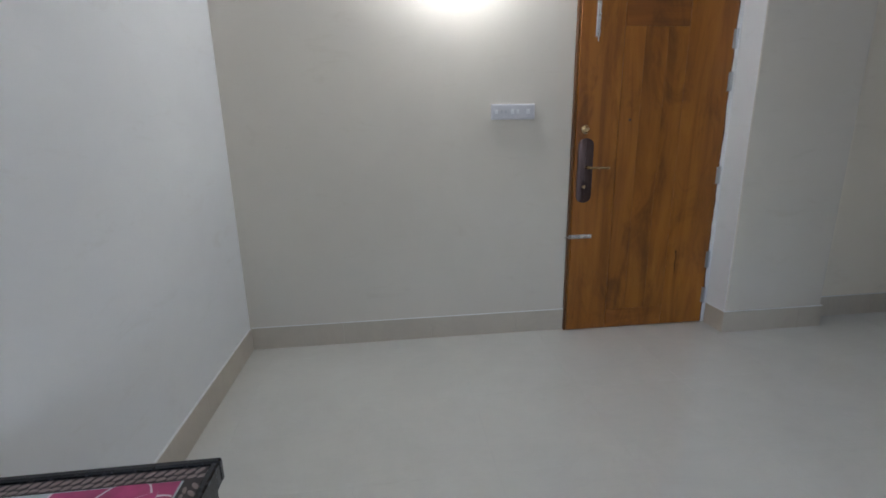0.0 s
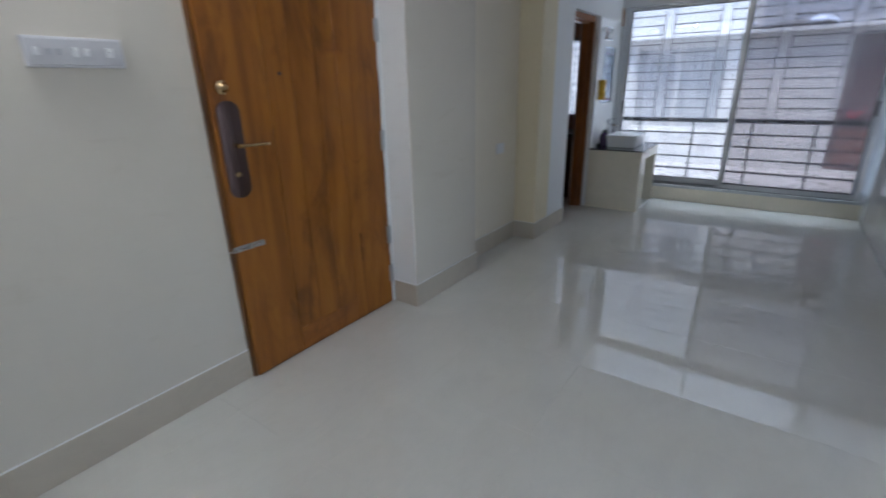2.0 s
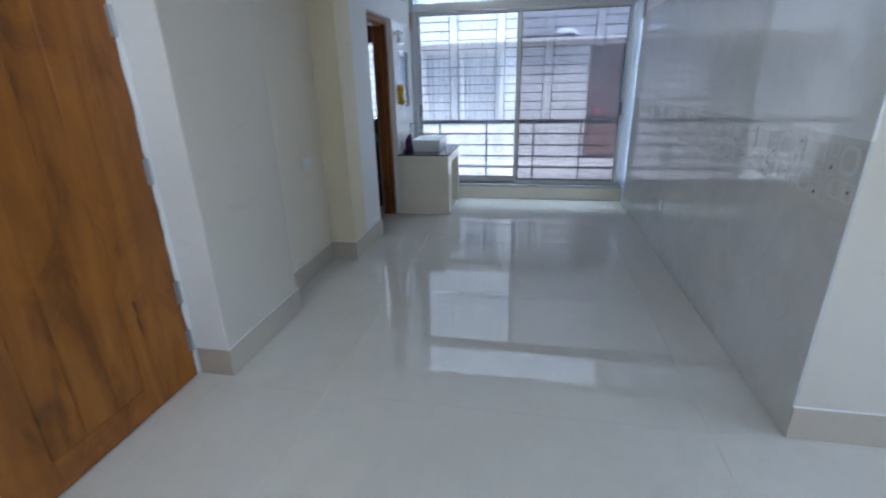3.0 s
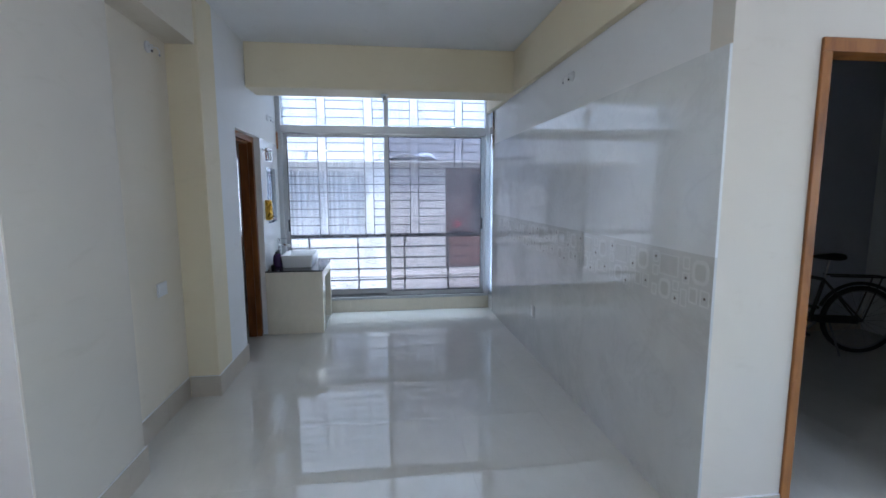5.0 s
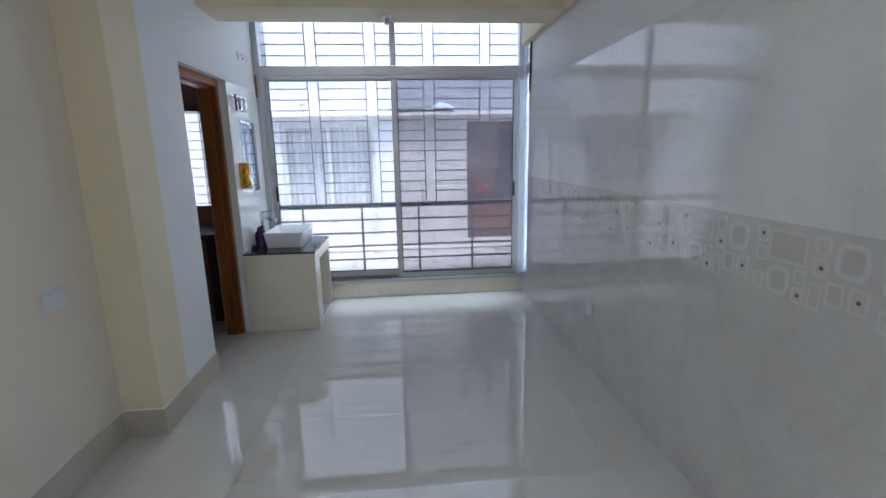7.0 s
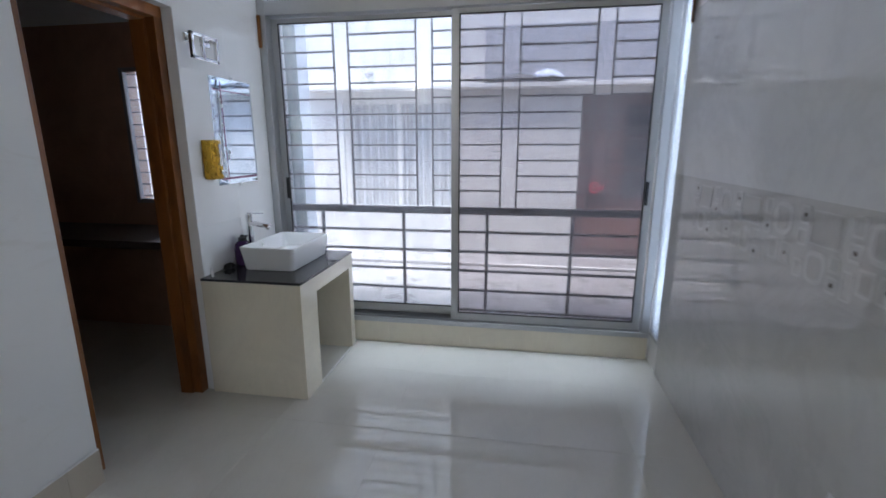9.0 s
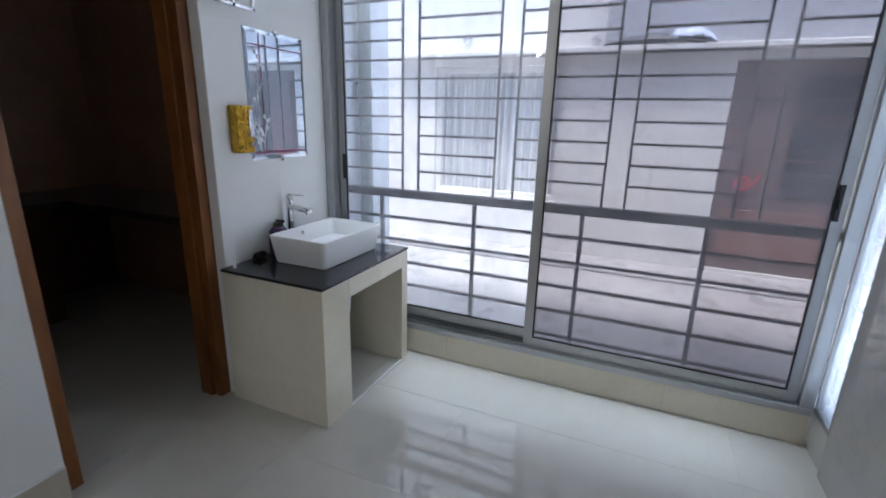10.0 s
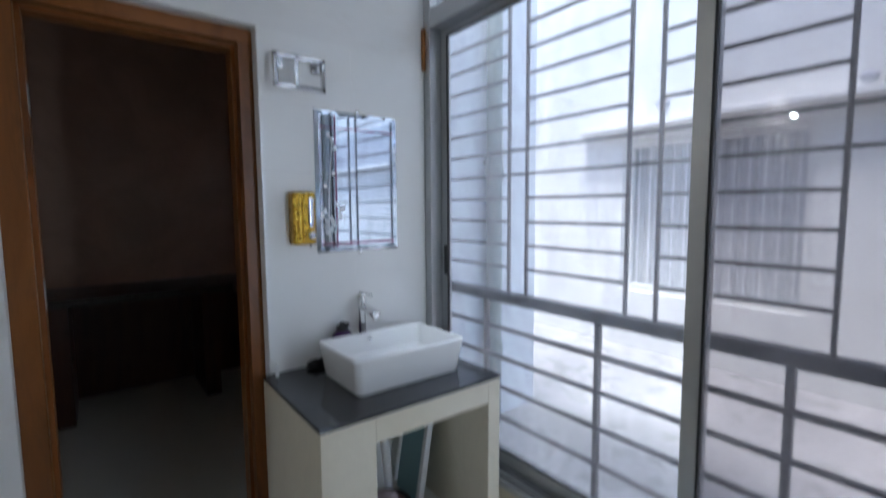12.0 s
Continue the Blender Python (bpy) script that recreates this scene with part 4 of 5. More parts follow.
for x in (6.296, 6.318):
    part("flute", rods(((x - 0.006, BATH_Y - 0.062, 1.25), (x - 0.006, BATH_Y - 0.062, 1.44), 0.007), n=10), GOLD, soap, "", True)
part("sight_glass", boxes(((6.332, BATH_Y - 0.068, 1.31), (6.357, BATH_Y - 0.058, 1.435)), bevel=0.006, seg=2), CHROME, soap, "chrome-framed sight glass", True)
part("push_button", lathe(bmesh.new(), (6.344, BATH_Y - 0.062, 1.275), [(0.016, 0), (0.016, -0.012), (0.011, -0.018)], 16, "y"), CHROME, soap, "chrome push button", True)
part("spout", rods(((6.344, BATH_Y - 0.045, 1.24), (6.344, BATH_Y - 0.045, 1.225), 0.006), n=10), CHROME, soap)

ring = thing("towel_holder", (6.325, BATH_Y, 1.94), "square chrome towel holder on the wall", "towel holder")
part("wall_plate", boxes(((6.225, BATH_Y - 0.014, 1.955), (6.268, BATH_Y, 1.998)), bevel=0.003), CHROME, ring)
part("wall_plate", boxes(((6.385, BATH_Y - 0.014, 1.955), (6.428, BATH_Y, 1.998)), bevel=0.003), CHROME, ring)
bm = bmesh.new()
for a, b2 in (((6.222, 1.992), (6.418, 1.992)), ((6.418, 1.992), (6.418, 1.876)), ((6.418, 1.876), (6.222, 1.876)), ((6.222, 1.876), (6.222, 1.992)), ((6.305, 1.876), (6.305, 1.992))):
    box(bm, (min(a[0], b2[0]) - 0.009, BATH_Y - 0.064, min(a[1], b2[1]) - 0.009), (max(a[0], b2[0]) + 0.009, BATH_Y - 0.044, max(a[1], b2[1]) + 0.009), 0.003)
part("loop", bm, CHROME, ring)
for x in (6.246, 6.407):
    part("arm", boxes(((x - 0.006, BATH_Y - 0.05, 1.975), (x + 0.006, BATH_Y - 0.010, 1.987))), CHROME, ring)
shim = thing("wooden_shim", (6.985, 2.915, 2.08), "narrow raw wood strip at the window frame", "wood strip", "window shims")
part("strip", boxes(((6.955, 2.912, 2.06), (6.970, 2.930, 2.26)), bevel=0.001), FRAME_WOOD, shim)
shim2 = thing("wooden_shim", (6.79, 0.305, 2.3), "narrow dark strip at the side window frame", "wood strip", "window shims")
part("strip", boxes(((6.760, 0.300, 2.06), (6.780, 0.312, 2.62)), bevel=0.001), TEAK_EDGE, shim2)

# ---------------------------------------------------------------- under the counter
board2 = thing("leaning_board", (6.80, 2.80, 0), "teal board with a white edge leaning under the counter", "board")
bm = boxes(((-0.008, 0, 0), (0.008, 0.20, 0.57)), bevel=0.002)
bm2 = boxes(((-0.014, -0.030, 0), (0.014, -0.001, 0.57)), bevel=0.003)
for q in (bm, bm2):
    bmesh.ops.transform(q, matrix=pose(6.735, 2.690, 0.003, 0, 9, -6), verts=q.verts)
part("panel", bm, plain("teal_paint", (0.16, 0.30, 0.33), 0.4), board2, "teal face")
part("edge_strip", bm2, PLASTIC, board2, "white plastic edge")
waste = thing("waste_pipe", (6.62, 2.76, 0), "white plastic waste pipes below the basin", "pipe")
part("pipe_run", rods(((6.590, 2.76, 0.585), (6.655, 2.80, 0.05), 0.020), n=14), PLASTIC, waste, "", True)
part("flexible_hose", rods(((6.52, 2.80, 0.585), (6.515, 2.79, 0.35), 0.014), ((6.515, 2.79, 0.35), (6.560, 2.84, 0.0), 0.014), n=12), PLASTIC, waste, "", True)
pan = thing("scrub_bucket", (6.60, 2.70, 0), "low black-rimmed tub with a red base and rags", "tub")
part("rim", torus(bmesh.new(), (6.585, 2.695, 0.075), 0.098, 0.012, "z", 32, 8), BLACK, pan, "", True)
part("tub", lathe(bmesh.new(), (6.585, 2.695, 0.0), [(0.075, 0), (0.098, 0.075), (0.088, 0.072), (0.070, 0.012)], 28), plain("dusty_pink_plastic", (0.42, 0.25, 0.25), 0.4), pan, "", True)
bm = bmesh.new()
bmesh.ops.create_icosphere(bm, subdivisions=3, radius=1)
for v in bm.verts:
    k = 1 + 0.5 * noise.noise(v.co * 2.6 + Vector((4, 1, 0)))
    v.co = (6.575 + v.co.x * 0.06 * k, 2.70 + v.co.y * 0.06 * k, 0.085 + v.co.z * 0.05 * k)
part("rag", bm, plain("mottled_rag", (0.30, 0.24, 0.26), 0.9, 0, 25, 0.6), pan, "crumpled mottled rag", True)
cloth = thing("red_cloth", (6.50, 2.60, 0), "folded red cloth on the floor under the counter", "cloth")
bm = bmesh.new()
bmesh.ops.create_grid(bm, x_segments=14, y_segments=14, size=1)
for v in bm.verts:
    x, y = v.co.x * 0.09, v.co.y * 0.07
    v.co = (6.465 + x, 2.660 + y, 0.012 + 0.010 * noise.noise(Vector((x * 18, y * 18, 2))))
bmesh.ops.solidify(bm, geom=bm.faces[:], thickness=0.006)
part("fabric", bm, plain("red_fabric", (0.45, 0.05, 0.03), 0.85, 0, 150, 0.15, 0.4), cloth, "", True)

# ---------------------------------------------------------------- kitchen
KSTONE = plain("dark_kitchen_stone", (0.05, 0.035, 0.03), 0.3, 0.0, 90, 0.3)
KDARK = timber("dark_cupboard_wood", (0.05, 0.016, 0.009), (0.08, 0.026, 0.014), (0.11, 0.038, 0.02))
kc = thing("kitchen_counter", (5.9, 4.9, 0), "dark stone kitchen counter on masonry supports", "counter")
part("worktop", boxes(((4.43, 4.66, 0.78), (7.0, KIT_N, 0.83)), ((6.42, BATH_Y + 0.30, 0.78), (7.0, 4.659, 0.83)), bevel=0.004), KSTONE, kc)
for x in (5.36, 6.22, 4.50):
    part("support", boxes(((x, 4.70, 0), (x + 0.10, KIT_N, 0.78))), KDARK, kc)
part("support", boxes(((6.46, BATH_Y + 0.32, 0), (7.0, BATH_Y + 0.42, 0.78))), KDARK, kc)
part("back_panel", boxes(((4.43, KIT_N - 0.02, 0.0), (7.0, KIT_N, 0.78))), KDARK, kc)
kw = tagged(thing("window_3", (7.05, 3.66, 1.0), "kitchen window with a barred steel frame", "window"), kind="structure")
part("window_frame", boxes(((6.99, 3.24, 1.0), (7.03, 3.27, 1.97)), ((6.99, 4.03, 1.0), (7.03, 4.06, 1.97)), ((6.99, 3.27, 1.0), (7.03, 4.03, 1.03)), ((6.99, 3.27, 1.94), (7.03, 4.03, 1.97)), ((7.0, 3.64, 1.03), (7.03, 3.67, 1.94)), bevel=0.002), ALU_DARK, kw)
g = part("pane", boxes(((7.012, 3.26, 1.02), (7.017, 4.04, 1.95))), GLASS, kw)
g.visible_shadow = False
for i in range(11):
    part("window_bar", boxes(((7.04, 3.24, 1.045 + 0.088 * i), (7.05, 4.06, 1.055 + 0.088 * i))), STEEL, kw)
for y in (3.40, 3.52, 3.78, 3.90):
    part("window_bar", boxes(((7.05, y - 0.005, 1.0), (7.06, y + 0.005, 1.97))), STEEL, kw)
setting("trim_kitchen_wall", boxes(((6.992, BATH_Y + 0.23, 2.27), (6.998, KIT_N, CEIL_Z))), WHITE, "white painted wall strip above the kitchen tiles", "trim")

# ---------------------------------------------------------------- table beside the entrance
table = thing("dining_table", (-0.16, 0.36, 0), "black framed table with a glossy pink rose print top", "table")
tx0, tx1, ty0, ty1, tz = -0.462, 0.141, -0.35, 1.073, 0.757
TBLACK = plain("black_lacquer", (0.012, 0.013, 0.016), 0.25, 0.0, 70, 0.2, 0.05)
part("edge_frame", boxes(((tx0, ty1 - 0.018, tz - 0.055), (tx1, ty1, tz)), ((tx0, ty0, tz - 0.055), (tx1, ty0 + 0.018, tz)),
                         ((tx0, ty0 + 0.018, tz - 0.055), (tx0 + 0.018, ty1 - 0.018, tz)), ((tx1 - 0.018, ty0 + 0.018, tz - 0.055), (tx1, ty1 - 0.018, tz)), bevel=0.004), TBLACK, table)
part("base_panel", boxes(((tx0 + 0.018, ty0 + 0.018, tz - 0.05), (tx1 - 0.018, ty1 - 0.018, tz - 0.009))), plain("dark_brown_ground", (0.045, 0.034, 0.032), 0.5), table)
random.seed(5)
bm = bmesh.new()


def leaf(x, y, a, size):
    """One raised, slanted leaf of the rope border."""
    loop = [(math.cos(2 * math.pi * i / 8) * size, math.sin(2 * math.pi * i / 8) * size * 0.42) for i in range(8)]
    turn = [(x + u * math.cos(a) - v * math.sin(a), y + u * math.sin(a) + v * math.cos(a)) for u, v in loop]
    loft(bm, [[(p, q, tz - 0.0095) for p, q in turn], [(x + (p - x) * 0.6, y + (q - y) * 0.6, tz - 0.0065) for p, q in turn]])


for i in range(27):
    x = tx0 + 0.034 + i * 0.0205
    leaf(x, ty1 - 0.029, 0.75 + random.uniform(-0.15, 0.15), 0.0135)
    leaf(x + 0.010, ty1 - 0.046, 0.35 + random.uniform(-0.2, 0.2), 0.0115)
for i in range(64):
    y = ty1 - 0.075 - i * 0.0205
    leaf(tx1 - 0.029, y, 2.3 + random.uniform(-0.15, 0.15), 0.0135)
    leaf(tx1 - 0.046, y - 0.010, 1.9 + random.uniform(-0.2, 0.2), 0.0115)
part("ornament", bm, plain("taupe_rope_pattern", (0.27, 0.205, 0.19), 0.5, 0, 60, 0.2), table, "taupe leaf-patterned border")
px0, px1, py0, py1 = tx0 + 0.058, tx1 - 0.058, ty0 + 0.058, ty1 - 0.058
prt = part("print", boxes(((px0, py0, tz - 0.009), (px1, py1, tz - 0.0074))), plain("pale_grey_print", (0.50, 0.55, 0.57), 0.35, 0, 14, 0.12, 0, 6), table, "pale print of pink roses")
PINKS = [plain("rose_pink_%s" % k, c, 0.35, 0, 8, 0.25, 0, 14) for k, c in (("deep", (0.46, 0.05, 0.17)), ("mid", (0.62, 0.13, 0.30)), ("light", (0.75, 0.42, 0.55)))]


PALE = plain("pale_rose_rim", (0.80, 0.66, 0.72), 0.35, 0, 8, 0.1, 0, 14)


def petal(cx, cy, r, a, w, z, mat, rim=True):
    bm = bmesh.new()
    ca, sa = math.cos(a), math.sin(a)
    pts = []
    for i in range(17):
        t = i / 16
        half = w * math.sin(math.pi * t ** 0.75)
        pts.append((t, half))
    outline = pts + [(t, -h * 0.55) for t, h in reversed(pts[1:-1])]
    lower, upper = [], []
    for t, h in outline:
        u, v = r * t, r * h
        x, y = cx + ca * u - sa * v, cy + sa * u + ca * v
        x, y = min(max(x, px0 + 0.003), px1 - 0.003), min(max(y, py0 + 0.003), py1 - 0.003)
        lower.append((x, y, z))
        upper.append((x, y, z + 0.0004))
    loft(bm, [lower, upper])
    part("petal", bm, mat, prt)
    if rim:
        petal(cx - 0.004 * ca, cy - 0.004 * sa, r * 1.045, a, w * 1.06, z - 0.0003, PALE, False)


random.seed(11)
k = 0
for cx, cy in ((px1 - 0.075, py1 - 0.13), (px0 + 0.12, py1 - 0.55), (px1 - 0.12, py1 - 0.95)):
    for j in range(13):
        a = j * 2.4 + random.uniform(-0.2, 0.2)
        petal(cx + 0.010 * math.cos(a), cy + 0.010 * math.sin(a), 0.235 - 0.0125 * j, a, 0.46, tz - 0.0072 + 0.0005 * (k % 13), PINKS[(j * 2 + k) % 3])
        k += 1
for x in (tx0 + 0.04, tx1 - 0.04):
    for y in (ty0 + 0.05, ty1 - 0.05):
        part("leg", boxes(((x - 0.03, y - 0.03, 0), (x + 0.03, y + 0.03, tz - 0.055)), bevel=0.004), TBLACK, table)

# ---------------------------------------------------------------- bicycle room
bike = thing("bicycle", (4.95, -1.95, 0), "small dark bicycle with mudguards parked by the wall", "bicycle")
BX, RY, HY, WR = 4.95, -2.46, -1.50, 0.325
BFRAME = plain("dark_frame_paint", (0.03, 0.025, 0.03), 0.35)


def wheel(y):
    w = part("wheel", torus(bmesh.new(), (BX, y, WR), WR - 0.045, 0.010, "x", 48, 6), ALU_DARK, bike, "", True)
    part("tyre", torus(bmesh.new(), (BX, y, WR), WR - 0.022, 0.022, "x", 48, 8), RUBBER, w, "", True)
    part("hub", rods(((BX - 0.04, y, WR), (BX + 0.04, y, WR), 0.018), n=12), ALU_DARK, w, "", True)
    for i in range(20):
        a = 2 * math.pi * i / 20
        s = 0.03 * (1 if i % 2 else -1)
        part("spoke", rods(((BX + s, y, WR), (BX, y + (WR - 0.05) * math.cos(a), WR + (WR - 0.05) * math.sin(a)), 0.0015), n=5), ALU_DARK, w)


wheel(RY)
wheel(HY)
bb, st, hd = (BX, -2.05, 0.30), (BX, -2.14, 0.70), (BX, -1.66, 0.80)
part("frame", rods((bb, st, 0.017), (st, hd, 0.017), (bb, (BX, -1.64, 0.68), 0.019), (hd, (BX, -1.63, 0.62), 0.02), (bb, (BX - 0.05, RY, WR), 0.010), (bb, (BX + 0.05, RY, WR), 0.010),
                   (st, (BX - 0.05, RY, WR), 0.009), (st, (BX + 0.05, RY, WR), 0.009), n=12), BFRAME, bike, "", True)
part("fork", rods(((BX, -1.63, 0.64), (BX - 0.05, -1.58, 0.60), 0.012), ((BX, -1.63, 0.64), (BX + 0.05, -1.58, 0.60), 0.012), ((BX - 0.05, -1.58, 0.60), (BX - 0.05, HY, WR), 0.011), ((BX + 0.05, -1.58, 0.60), (BX + 0.05, HY, WR), 0.011), n=10), BFRAME, bike, "", True)
part("seat_post", rods((st, (BX, -2.17, 0.90), 0.012), n=12), CHROME, bike, "", True)
bm = bmesh.new()
loops = []
for t, w, h in ((0, 0.02, 0.03), (0.1, 0.07, 0.05), (0.3, 0.085, 0.06), (0.55, 0.05, 0.05), (0.8, 0.028, 0.04), (1, 0.012, 0.02)):
    y = -2.30 + 0.27 * t
    loops.append([(BX + w * math.cos(2 * math.pi * i / 12), y, 0.92 + h * 0.6 * math.sin(2 * math.pi * i / 12)) for i in range(12)])
part("saddle", loft(bm, loops), RUBBER, bike, "black padded saddle", True)
part("handlebar", rods((hd, (BX, -1.69, 0.96), 0.013), ((BX - 0.27, -1.76, 1.0), (BX - 0.10, -1.69, 0.97), 0.011), ((BX + 0.27, -1.76, 1.0), (BX + 0.10, -1.69, 0.97), 0.011), ((BX - 0.10, -1.69, 0.97), (BX + 0.10, -1.69, 0.97), 0.011), n=10), BFRAME, bike, "", True)
for y, s, e in ((RY, 20, 185), (HY, 5, 160)):
    part("mudguard", torus(bmesh.new(), (BX, y, WR), WR + 0.025, 0.016, "x", 30, 8, s, e), BLACK, bike, "", True)
part("carrier", boxes(((BX - 0.06, -2.62, 0.735), (BX - 0.045, -2.16, 0.750)), ((BX + 0.045, -2.62, 0.735), (BX + 0.06, -2.16, 0.750)), ((BX - 0.045, -2.62, 0.735), (BX + 0.045, -2.60, 0.750)), ((BX - 0.045, -2.40, 0.735), (BX + 0.045, -2.38, 0.750)), bevel=0.002), BLACK, bike)
part("carrier_stay", rods(((BX - 0.055, -2.58, 0.738), (BX - 0.055, RY, WR), 0.006), ((BX + 0.055, -2.58, 0.738), (BX + 0.055, RY, WR), 0.006)), BLACK, bike)
part("chain_guard", boxes(((BX - 0.075, -2.42, 0.30), (BX - 0.060, -2.02, 0.375)), bevel=0.006), BLACK, bike)
cr = part("crank", rods(((BX - 0.09, bb[1], bb[2]), (BX + 0.09, bb[1], bb[2]), 0.014), ((BX - 0.09, bb[1], bb[2]), (BX - 0.09, bb[1] + 0.10, bb[2] - 0.10), 0.010), ((BX + 0.09, bb[1], bb[2]), (BX + 0.09, bb[1] - 0.10, bb[2] + 0.10), 0.010), n=10), ALU_DARK, bike)
part("pedal", boxes(((BX - 0.17, bb[1] + 0.07, bb[2] - 0.115), (BX - 0.095, bb[1] + 0.13, bb[2] - 0.09)), bevel=0.003), BLACK, cr)
part("pedal", boxes(((BX + 0.095, bb[1] - 0.13, bb[2] + 0.09), (BX + 0.17, bb[1] - 0.07, bb[2] + 0.115)), bevel=0.003), BLACK, cr)
part("kickstand", rods(((BX - 0.03, -2.20, 0.30), (BX - 0.16, -2.24, 0.006), 0.008)), ALU_DARK, bike)
bike.location.y -= 0.34
bike.rotation_euler.z = radians(-18)

# ---------------------------------------------------------------- skirting tiles
skirting = tagged(new("baseboard"), "beige glazed skirting tiles along the walls", "baseboard", "", "structure")
ORIGIN[skirting.name] = Vector()
SK_H, SK_T = 0.158, 0.012
SHARED = {}


def piece(name, size, at, mat, parent, bevel=0.0012, turn=0):
    """One tile of a given size with its low corner at a place; alike tiles share a mesh."""
    key = (name, tuple(round(s, 4) for s in size), mat.name)
    if key not in SHARED:
        bm = boxes(((0, 0, 0), size), bevel=bevel)
        me = bpy.data.meshes.new(name)
        bm.to_mesh(me)
        bm.free()
        me.materials.append(mat)
        SHARED[key] = me
    ob = new(name, SHARED[key])
    ob.location = at
    ob.rotation_euler.z = radians(turn)
    ob.parent = parent
    return ob


def run(a, b, fixed, axis, side, unit=0.60, gap=0.0012, height=SK_H, z=0.0, parent=skirting, mat=SKIRT, name="skirting_tile", thick=SK_T, bevel=0.0012):
    """Tiles set end to end from a to b along a wall face. side: the way the face looks."""
    p = a
    while p < b - 0.004:
        w = min(unit, b - p)
        lo = fixed if side > 0 else fixed - thick
        if axis == "x":
            piece(name, (w - gap, thick, height), (p, lo, z), mat, parent, bevel)
        else:
            piece(name, (thick, w - gap, height), (lo, p, z), mat, parent, bevel)
        p += w


run(WEST + SK_T, DOOR_A, NORTH, "x", -1, 0.625)
run(SOUTH, NORTH - SK_T, WEST, "y", 1)
run(COL1[0] - 0.003 - SK_T, COL1[1] + SK_T, 2.986, "x", -1)
run(2.987, 3.175, COL1[0] - 0.003, "y", -1)
run(2.987, RECESS - SK_T, COL1[1], "y", 1)
run(COL1[1] + SK_T, COL2 - 0.004 - SK_T, RECESS, "x", -1)
run(BATH_Y - 0.004, RECESS - SK_T, COL2 - 0.004, "y", -1)
run(COL2 - 0.004 - SK_T, JAMB_A - 0.002, BATH_Y - 0.004, "x", -1)
run(ROOM_A + 0.002, TILE_Y, BLOCK_X, "y", -1)
run(SOUTH, ROOM_B - 0.002, BLOCK_X, "y", -1)
run(SOUTH, 0.17, ROOM_E, "y", -1)

caulk = tagged(new("trim_caulk"), "thin white caulk line above the skirting tiles", "trim", "", "structure")
CAULK = (0.0, 0.0035, SK_H, caulk, WHITE, "caulk_line", 0.009, 0.0)
run(WEST + SK_T, DOOR_A, NORTH, "x", -1, 4.0, *CAULK)
run(SOUTH, NORTH - SK_T, WEST, "y", 1, 4.0, *CAULK)
run(COL1[0] - 0.003 - SK_T, COL1[1] + SK_T, 2.986, "x", -1, 4.0, *CAULK)
run(2.987, 3.175, COL1[0] - 0.003, "y", -1, 4.0, *CAULK)
run(2.987, RECESS - SK_T, COL1[1], "y", 1, 4.0, *CAULK)
run(COL1[1] + SK_T, COL2 - 0.004 - SK_T, RECESS, "x", -1, 4.0, *CAULK)
run(BATH_Y - 0.004, RECESS - SK_T, COL2 - 0.004, "y", -1, 4.0, *CAULK)
run(COL2 - 0.004 - SK_T, JAMB_A - 0.002, BATH_Y - 0.004, "x", -1, 4.0, *CAULK)
run(ROOM_A + 0.002, TILE_Y, BLOCK_X, "y", -1, 4.0, *CAULK)

kerb = tagged(new("trim_window_kerb"), "cream tile facing of the window kerb", "trim", "", "structure")
run(TILE_Y, BATH_Y, WIN_X, "y", -1, 0.60, 0.0003, 0.163, 0.0, kerb, CTR_TILE, "kerb_tile")

# ---------------------------------------------------------------- tiled wall
tiled = tagged(new("wall_tiling"), "glossy grey and white wall tiles with a patterned band", "wall tiles", "", "structure")
TX1 = 6.778
run(BLOCK_X, TX1, TILE_Y - 0.012, "x", 1, 0.45, 0.0002, 0.3289, 0.0, tiled, TILE_LOW, "wall_tile", SK_T, 0.0)
run(BLOCK_X, TX1, TILE_Y - 0.012, "x", 1, 0.45, 0.0002, 0.3289, 0.329, tiled, TILE_LOW, "wall_tile", SK_T, 0.0)
run(BLOCK_X, TX1, TILE_Y - 0.012, "x", 1, 0.45, 0.0002, 0.3289, 0.658, tiled, TILE_LOW, "wall_tile", SK_T, 0.0)
run(BLOCK_X, TX1, TILE_Y - 0.012, "x", 1, 0.45, 0.0002, 0.2749, 0.987, tiled, TILE_BAND, "band_tile", SK_T, 0.0)
run(BLOCK_X, TX1, TILE_Y - 0.012, "x", 1, 0.45, 0.0002, 0.4279, 1.262, tiled, TILE_UP, "wall_tile", SK_T, 0.0)
run(BLOCK_X, TX1, TILE_Y - 0.012, "x", 1, 0.45, 0.0002, 0.4279, 1.690, tiled, TILE_UP, "wall_tile", SK_T, 0.0)


splash = tagged(new("wall_tiling_basin"), "white glazed tiles on the wall around the washbasin", "wall tiles", "", "structure")
for row in range(5):
    run(JAMB_B + 0.002, 6.965, BATH_Y, "x", -1, 0.40, 0.0003, 0.2798, 0.70 + 0.28 * row, splash, WHITE_TILE, "wall_tile", 0.004, 0.0003)


def motif(name, mat, shapes):
    """One band tile's raised pattern: rounded rings (x, z, w, h, radius, line) or filled pads (line 0)."""
    bm = bmesh.new()
    for x, z, w, h, r, line in shapes:
        out = rounded(x, z, w, h, r, 3)
        if line:
            inn = rounded(x, z, w - 2 * line, h - 2 * line, max(0.002, r - line), 3)
            ring_frame(bm, out, inn, 0, 0.0012)
        else:
            loft(bm, [[(p, 0, q) for p, q in out], [(p, 0.0008, q) for p, q in out]])
    bmesh.ops.recalc_face_normals(bm, faces=bm.faces)
    me = bpy.data.meshes.new(name)
    bm.to_mesh(me)
    bm.free()
    me.materials.append(mat)
    return me


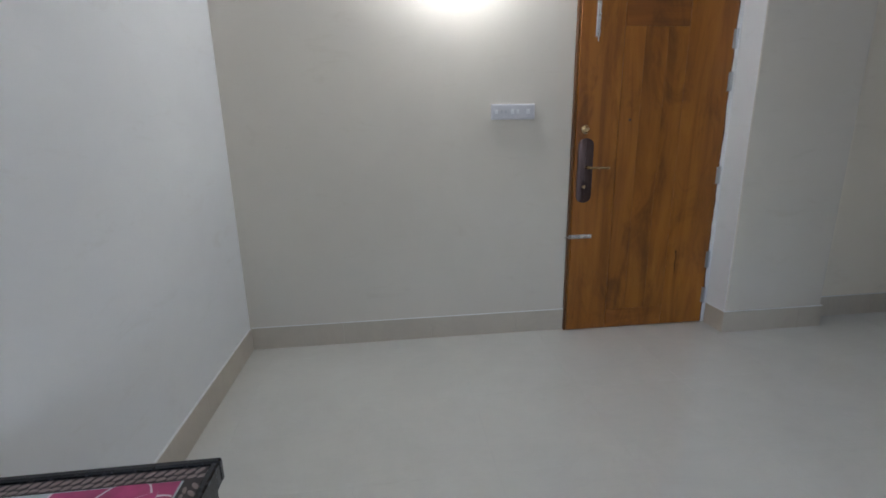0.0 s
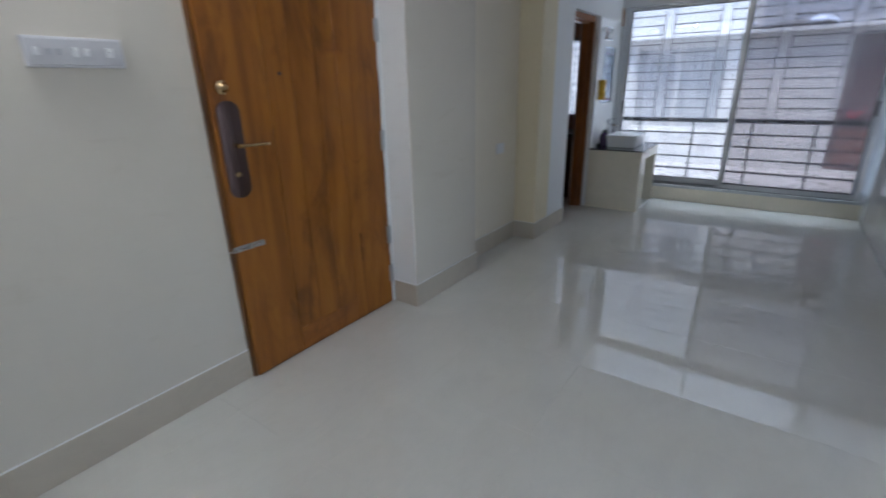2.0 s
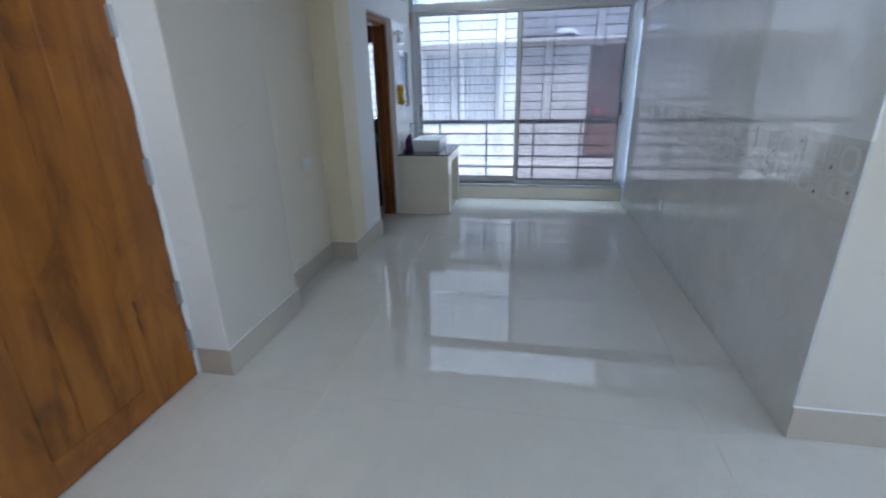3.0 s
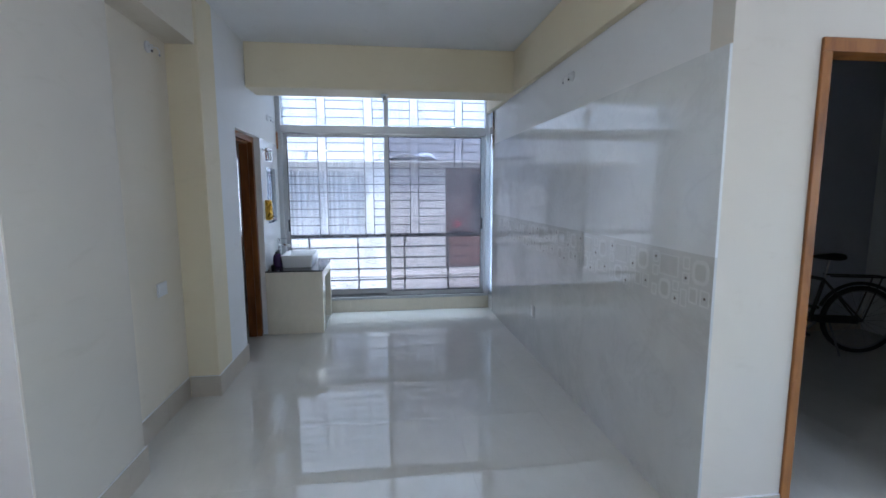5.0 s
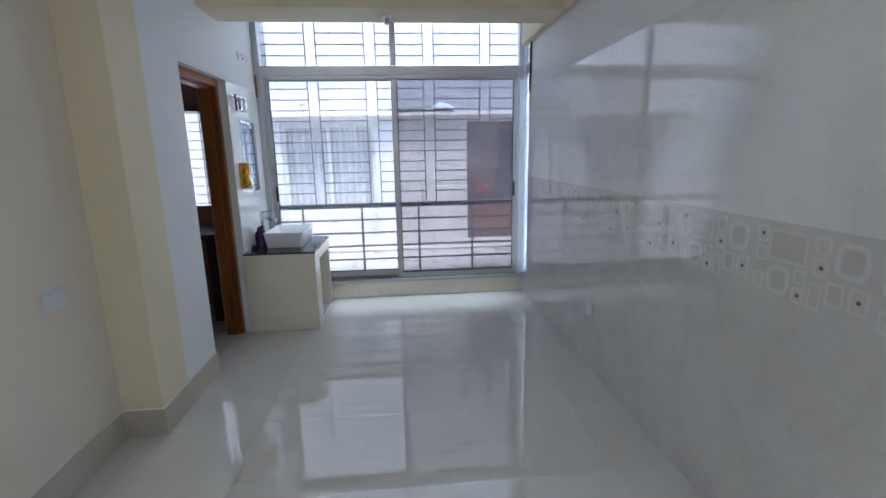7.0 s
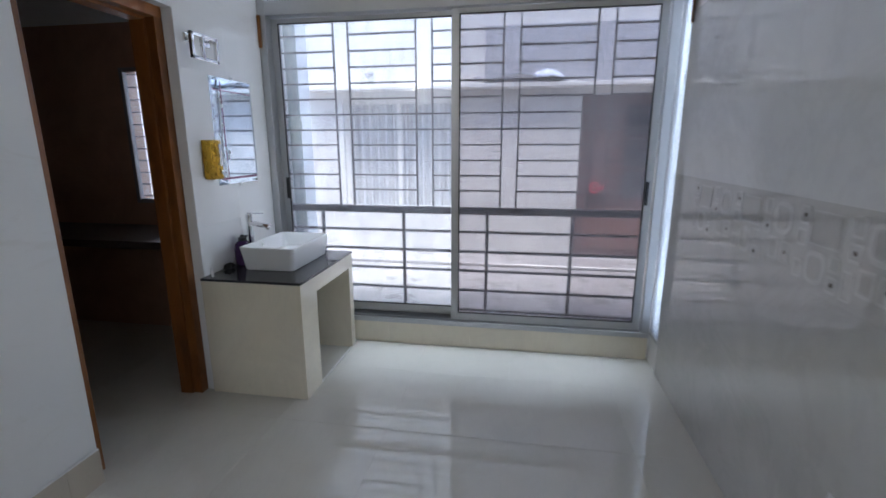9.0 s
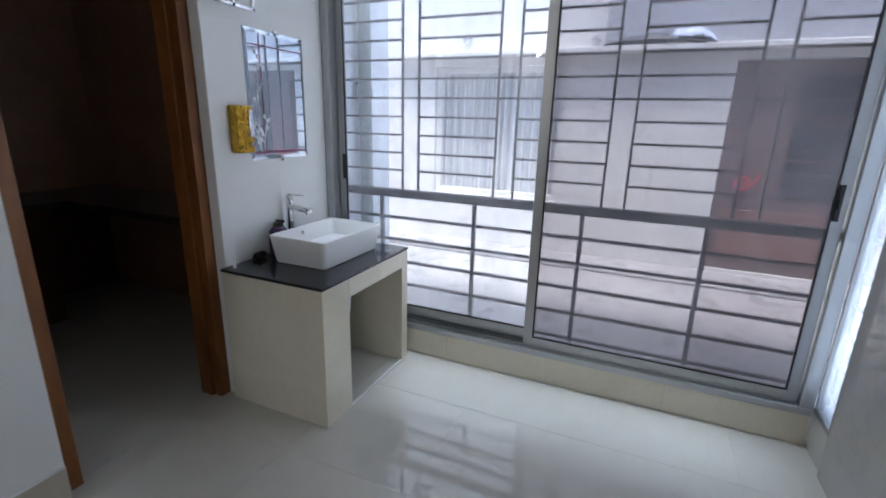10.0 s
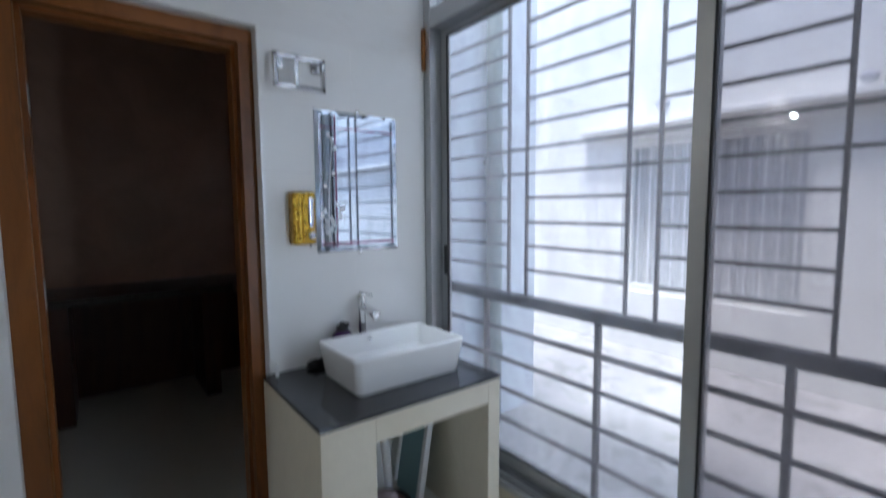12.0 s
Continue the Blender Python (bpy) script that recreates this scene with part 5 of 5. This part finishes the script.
BIG = [(0.080, 0.195, 0.105, 0.110, 0.035, 0.016), (0.330, 0.075, 0.095, 0.100, 0.032, 0.015)]
SMALL = [(0.175, 0.225, 0.050, 0.060, 0.006, 0.008), (0.175, 0.155, 0.050, 0.055, 0.006, 0.008), (0.045, 0.085, 0.060, 0.075, 0.006, 0.008), (0.120, 0.085, 0.060, 0.075, 0.006, 0.008),
         (0.245, 0.105, 0.048, 0.050, 0.006, 0.008), (0.245, 0.045, 0.048, 0.050, 0.006, 0.008), (0.305, 0.195, 0.150, 0.105, 0.008, 0.005), (0.412, 0.225, 0.050, 0.060, 0.006, 0.008),
         (0.412, 0.155, 0.050, 0.055, 0.006, 0.008), (0.415, 0.055, 0.045, 0.060, 0.006, 0.008), (0.185, 0.060, 0.045, 0.085, 0.006, 0.006)]
PADS = [(0.080, 0.195, 0.062, 0.066, 0.018, 0), (0.330, 0.075, 0.056, 0.060, 0.016, 0), (0.305, 0.195, 0.130, 0.085, 0.006, 0), (0.120, 0.085, 0.034, 0.048, 0.004, 0)]
DOTS = [(0.175, 0.155, 0.013, 0.014, 0.006, 0), (0.245, 0.045, 0.013, 0.014, 0.006, 0), (0.412, 0.225, 0.013, 0.014, 0.006, 0), (0.045, 0.085, 0.013, 0.014, 0.006, 0)]
M_RING, M_PAD, M_DOT = motif("white_motif", TILE_MOTIF, BIG + SMALL), motif("grey_motif", TILE_GREY, PADS), motif("dark_dots", TILE_DOT, DOTS)
for t in [o for o in tiled.children if o.name.startswith("band_tile")]:
    if max(v.co.x for v in t.data.vertices) > 0.44:
        for me in (M_RING, M_PAD, M_DOT):
            o = new(me.name, me)
            o.parent = t
            o.location = (0, 0.0121, 0)

# ---------------------------------------------------------------- floor tiles
floor = bpy.data.objects["floor"]
FX, FY_, PX, PY = 0.95, 1.815, 0.625, 0.605
for i in range(-3, 10):
    for j in range(-9, 6):
        x, y = FX + PX * i, FY_ + PY * j
        w = min(PX, 7.02 - x)
        if w > 0.02:
            piece("floor_tile", (w - 0.0009, PY - 0.0009, 0.012), (x, y, -0.012), FLOOR, floor, 0.0)
